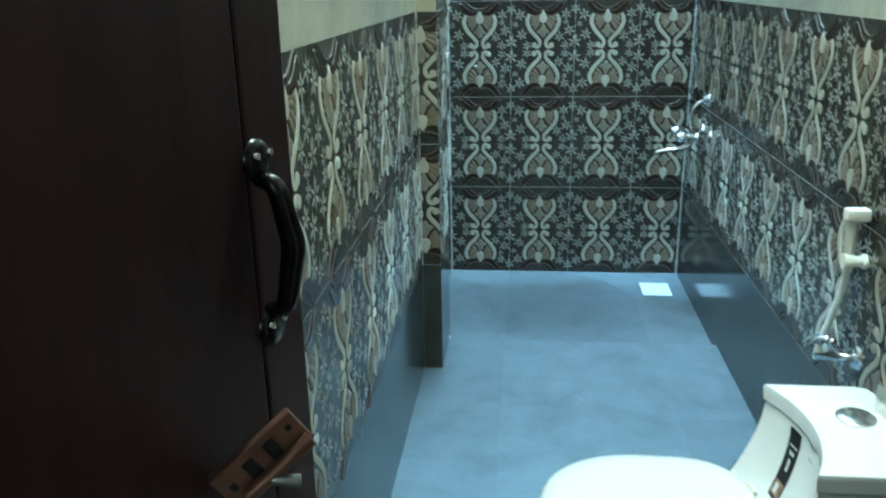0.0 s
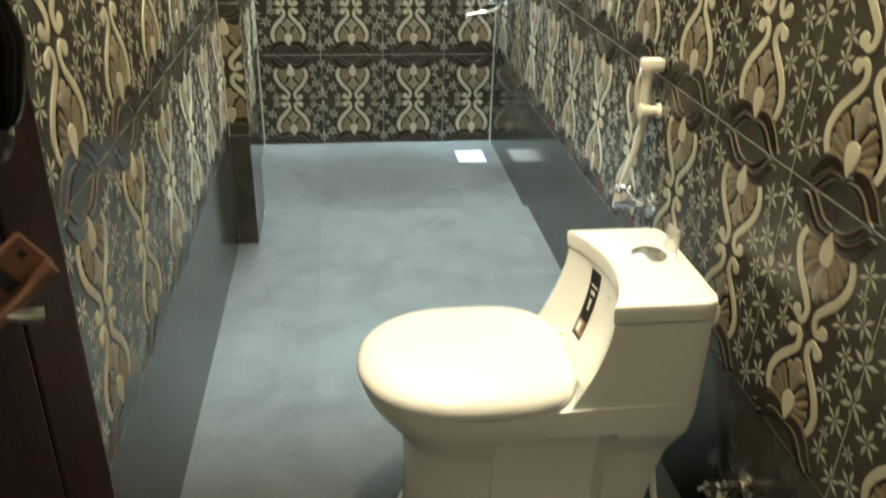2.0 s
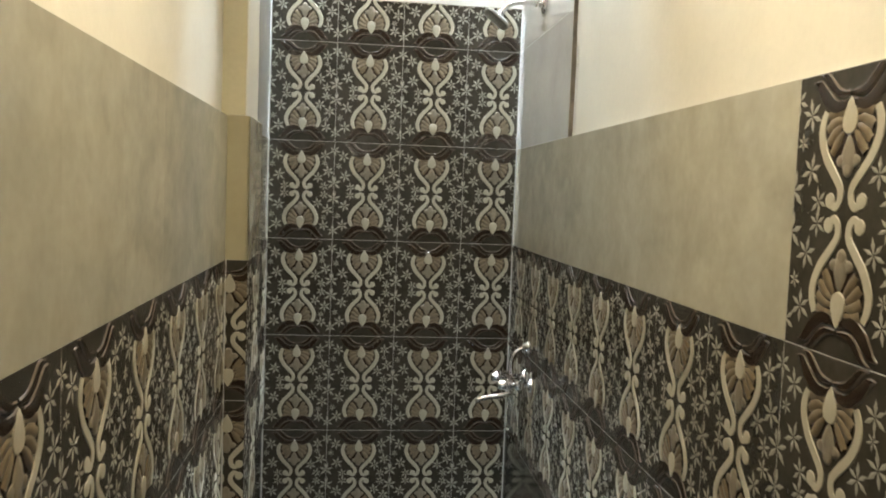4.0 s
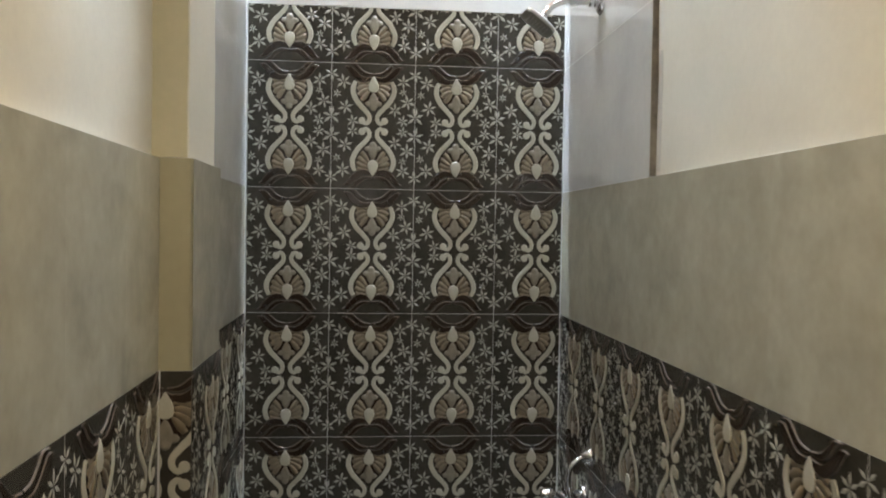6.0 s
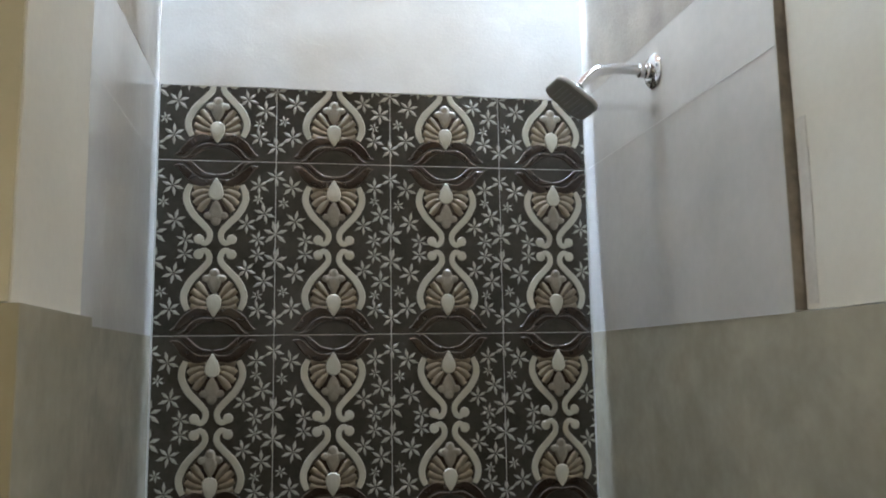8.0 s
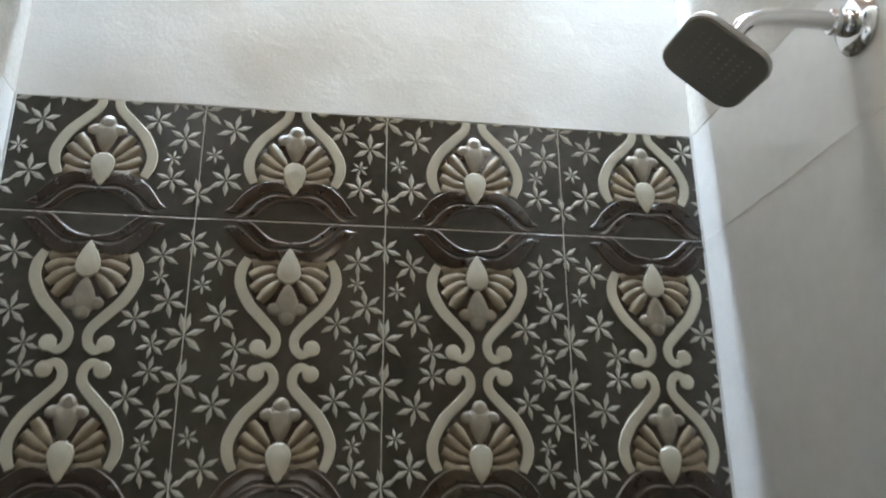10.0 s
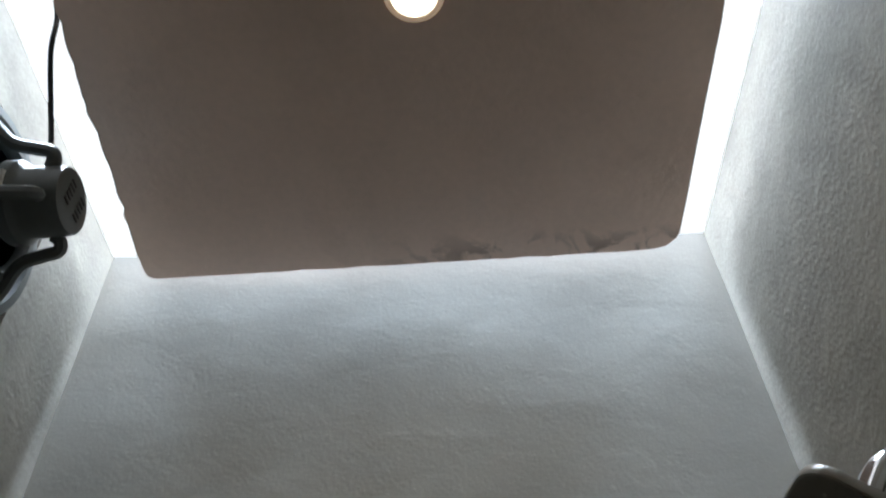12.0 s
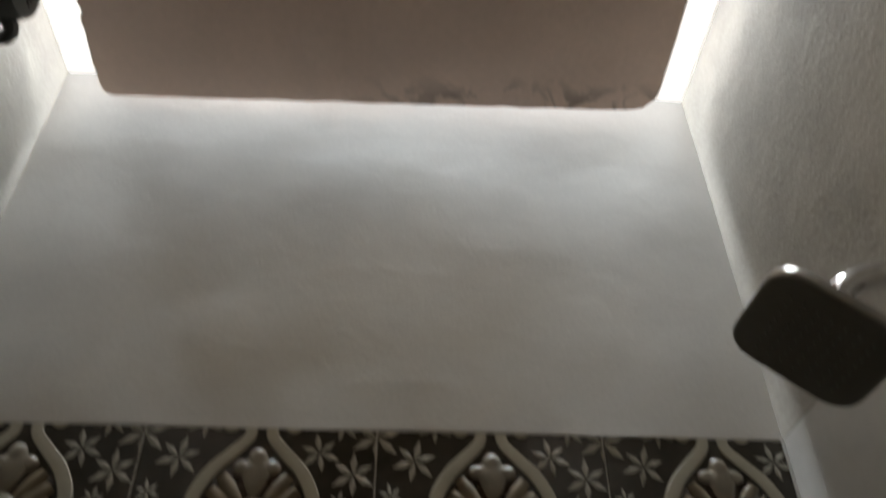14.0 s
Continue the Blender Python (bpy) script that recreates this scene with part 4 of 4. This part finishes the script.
part("mount_ring", lathe(bmesh.new(), [(0.090, 0.020), (0.104, 0.018), (0.109, 0.026), (0.106, 0.036), (0.094, 0.038), (0.089, 0.030), (0.090, 0.020)], inn, 40), M_FAN, fan)
motor = part("motor", lathe(bmesh.new(), [(0.020, 0.048), (0.054, 0.050), (0.059, 0.056), (0.059, 0.072), (0.053, 0.078), (0.050, 0.084), (0.0485, 0.126), (0.046, 0.135), (0.038, 0.138), (0.001, 0.139)], inn, 32), M_FAN, fan)
for sgn in (-1, 1):
    for k in range(5):
        bm = bmesh.new()
        box(bm, (0.1375, sgn * 0.016 - 0.007, -0.020 + 0.009 * k), (0.1394, sgn * 0.016 + 0.007, -0.0165 + 0.009 * k))
        part("vent_slot", bm, M_RUBBER, motor)
bm = bmesh.new()
box(bm, (0.0575, -0.026, -0.0605), (0.0705, 0.012, -0.050), 0.001, pose(0, 0, 0, -60))
part("rating_label", bm, M_PAPER, motor)
for a in (40, 140, 220, 320):
    c, s = math.cos(radians(a)), math.sin(radians(a))
    pts = [(x, r * c, r * s) for x, r in ((0.006, R - 0.002), (0.030, 0.118), (0.058, 0.084), (0.092, 0.073), (0.112, 0.068), (0.116, 0.056), (0.108, 0.047))]
    part("bracket", tube(bmesh.new(), pts, 0.0095, 8), M_FAN, fan)
for k in range(5):
    bm = bmesh.new()
    rows = []
    for i in range(7):
        r = 0.035 + (R - 0.062) * i / 6
        tw = radians(38 - 12 * i / 6)
        row = []
        for j in range(6):
            w = (j / 5 - 0.5) * (0.05 + 0.05 * i / 6)
            p = Vector((-0.042 + w * math.sin(tw), r, w * math.cos(tw)))
            row.append(bm.verts.new(pose(0, 0, 0, 72 * k) @ p))
        rows.append(row)
    for p, q in zip(rows, rows[1:]):
        for j in range(5):
            bm.faces.new((p[j], p[j + 1], q[j + 1], q[j]))
    blade = part("blade", bm, M_BLADE, fan)
    so = blade.modifiers.new("thickness", "SOLIDIFY")
    so.thickness = 0.002
bm = bmesh.new()
for r in (0.03, 0.055, 0.08, 0.105, 0.128):
    tube(bm, [(0.012, r * math.cos(radians(q)), r * math.sin(radians(q))) for q in range(0, 361, 20)], 0.0016, 5, 2)
part("guard", bm, M_WIRE, fan)
wire = thing("fan_cable", pose(0, 0, 0), "thin black cable from the fan up behind the ceiling slab", "cable")
part("cable", tube(bmesh.new(), [(-0.535, -0.405, 2.905), (-0.530, -0.372, 2.945)] + WIRE + [(-0.505, -0.55, 3.12), (-0.525, -0.60, 3.22)], 0.0038, 8), M_RUBBER, wire)

# ---- ceiling lamps ----
for i, (x, y) in enumerate(((0.014, -0.56), (-0.08, -2.62))):
    cl = thing("ceiling_light", pose(x, y, CEIL), "round recessed warm ceiling spotlight with a thin bronze ring", "ceiling light", "ceiling spotlights")
    dn = pose(0, 0, 0, 180)
    part("ring", lathe(bmesh.new(), [(0.034, 0.001), (0.034, 0.006), (0.040, 0.006), (0.043, 0.002), (0.043, -0.004), (0.034, 0.001)], dn, 32), M_RIMGLOW, cl)
    part("lens", lathe(bmesh.new(), [(0.0335, -0.002), (0.0335, 0.003), (0.001, 0.004)], dn, 32), M_LENS, cl)

# lit wall lamp in the hall
hall_light = thing("wall_light", pose(-0.45, -6.40, 2.02), "small lit globe lamp on the hall wall", "wall light")
part("base", lathe(bmesh.new(), [(0.05, 0), (0.05, 0.015), (0.025, 0.025), (0.02, 0.10)], pose(0, 0, 0, -90), 24), M_WHITEPL, hall_light)
part("bulb", lathe(bmesh.new(), [(0.004, 0.10), (0.018, 0.105), (0.02, 0.13), (0.004, 0.14)], pose(0, 0, 0, -90), 20), M_LENS, hall_light)

# ---- tiles of walls and floors ----
MR = pose(XR, 0, 0, 0, 0, -90)          # u runs towards the doorway
ML = pose(XL, 0, 0, 0, 0, 90)           # u runs towards the shower
MP = pose(PIER[2], 0, 0, 0, 0, 90)
full = (0.0, TH)
lay(wall_back, Matrix(), 0.0, XL, XR, [(TH * r, *full) for r in range(5)] + [(TH * 5, 0.0, TOPT - TH * 5)], "decor")
for wall_ob, m, joint, lo, hi in ((wall_right, MR, 2.465, 0.0, -YF), (wall_left, ML, -2.62, YF, PIER[0]), (wall_left, ML, -2.62, PIER[1], 0.0)):
    lay(wall_ob, m, joint, lo, hi, [(TH, *full), (TH * 2, *full)], "decor")
lay(wall_right, MR, 2.465, 0.0, -STEP, [(0.0, *full)], "dark")
lay(wall_right, MR, 2.465, -STEP, -YF, [(0.0, FLOOR, TH)], "dark")
lay(wall_left, ML, -2.62, YF, PIER[0], [(0.0, FLOOR, TH)], "dark")
lay(wall_left, ML, -2.62, PIER[1], 0.0, [(0.0, *full)], "dark")
lay(wall_right, MR, 2.465, 2.465, -YF, [(TH * 3, *full)], "decor")
lay(wall_right, MR, 2.465, -CHASE[1], 2.465, [(TH * 3, *full)], "beige")
lay(wall_left, ML, -2.62, YF, PIER[0], [(TH * 3, *full)], "beige")
for wall_ob, m, joint, lo, hi in ((wall_right, MR, 2.465, 0.0, -CHASE[1]), (wall_left, ML, -2.62, PIER[1], 0.0)):
    lay(wall_ob, m, joint, lo, hi, [(TH * 3, *full)], "beige")
    lay(wall_ob, m, joint, lo, hi, [(TH * 4, *full), (TH * 5, 0.0, TOPT - TH * 5)], "pale")
MPF = pose(0, PIER[0], 0)
lay(pier, MPF, -0.735, XL, PIER[2], [(0.0, FLOOR, TH)], "dark")
lay(pier, MPF, -0.735, XL, PIER[2], [(TH, *full), (TH * 2, *full)], "decor")
lay(pier, MPF, -0.735, XL, PIER[2], [(TH * 3, *full)], "yellow")
lay(pier, MP, -1.12, PIER[0], PIER[1], [(0.0, FLOOR, TH)], "dark")
lay(pier, MP, -1.12, PIER[0], PIER[1], [(TH, *full), (TH * 2, *full)], "decor")
lay(pier, MP, -1.12, PIER[0], PIER[1], [(TH * 3, *full)], "beige")


def lay_floor(y0, y1, z, joint_x, joint_y, size):
    i = math.floor((XL - joint_x) / size)
    while joint_x + i * size < XR:
        x = joint_x + i * size
        j = math.floor((y0 - joint_y) / size)
        while joint_y + j * size < y1:
            y = joint_y + j * size
            a, b, c, d = max(x, XL) - x, min(x + size, XR) - x, max(y, y0) - y, min(y + size, y1) - y
            if b - a > 0.01 and d - c > 0.01:
                ob = new("floor_tile", plate_mesh("floor_tile", M_FLOOR, a, b, c, d, 0.0008))
                ob.parent = floor
                ob.matrix_basis = pose(x, y, z, -90, 0, 0) @ Matrix.Diagonal((1, 1, 1, 1))
            j += 1
        i += 1


lay_floor(YF, STEP, FLOOR, -0.30, -2.72, 0.60)
lay_floor(STEP, 0.0, 0.0, -0.30, -0.92, 0.60)
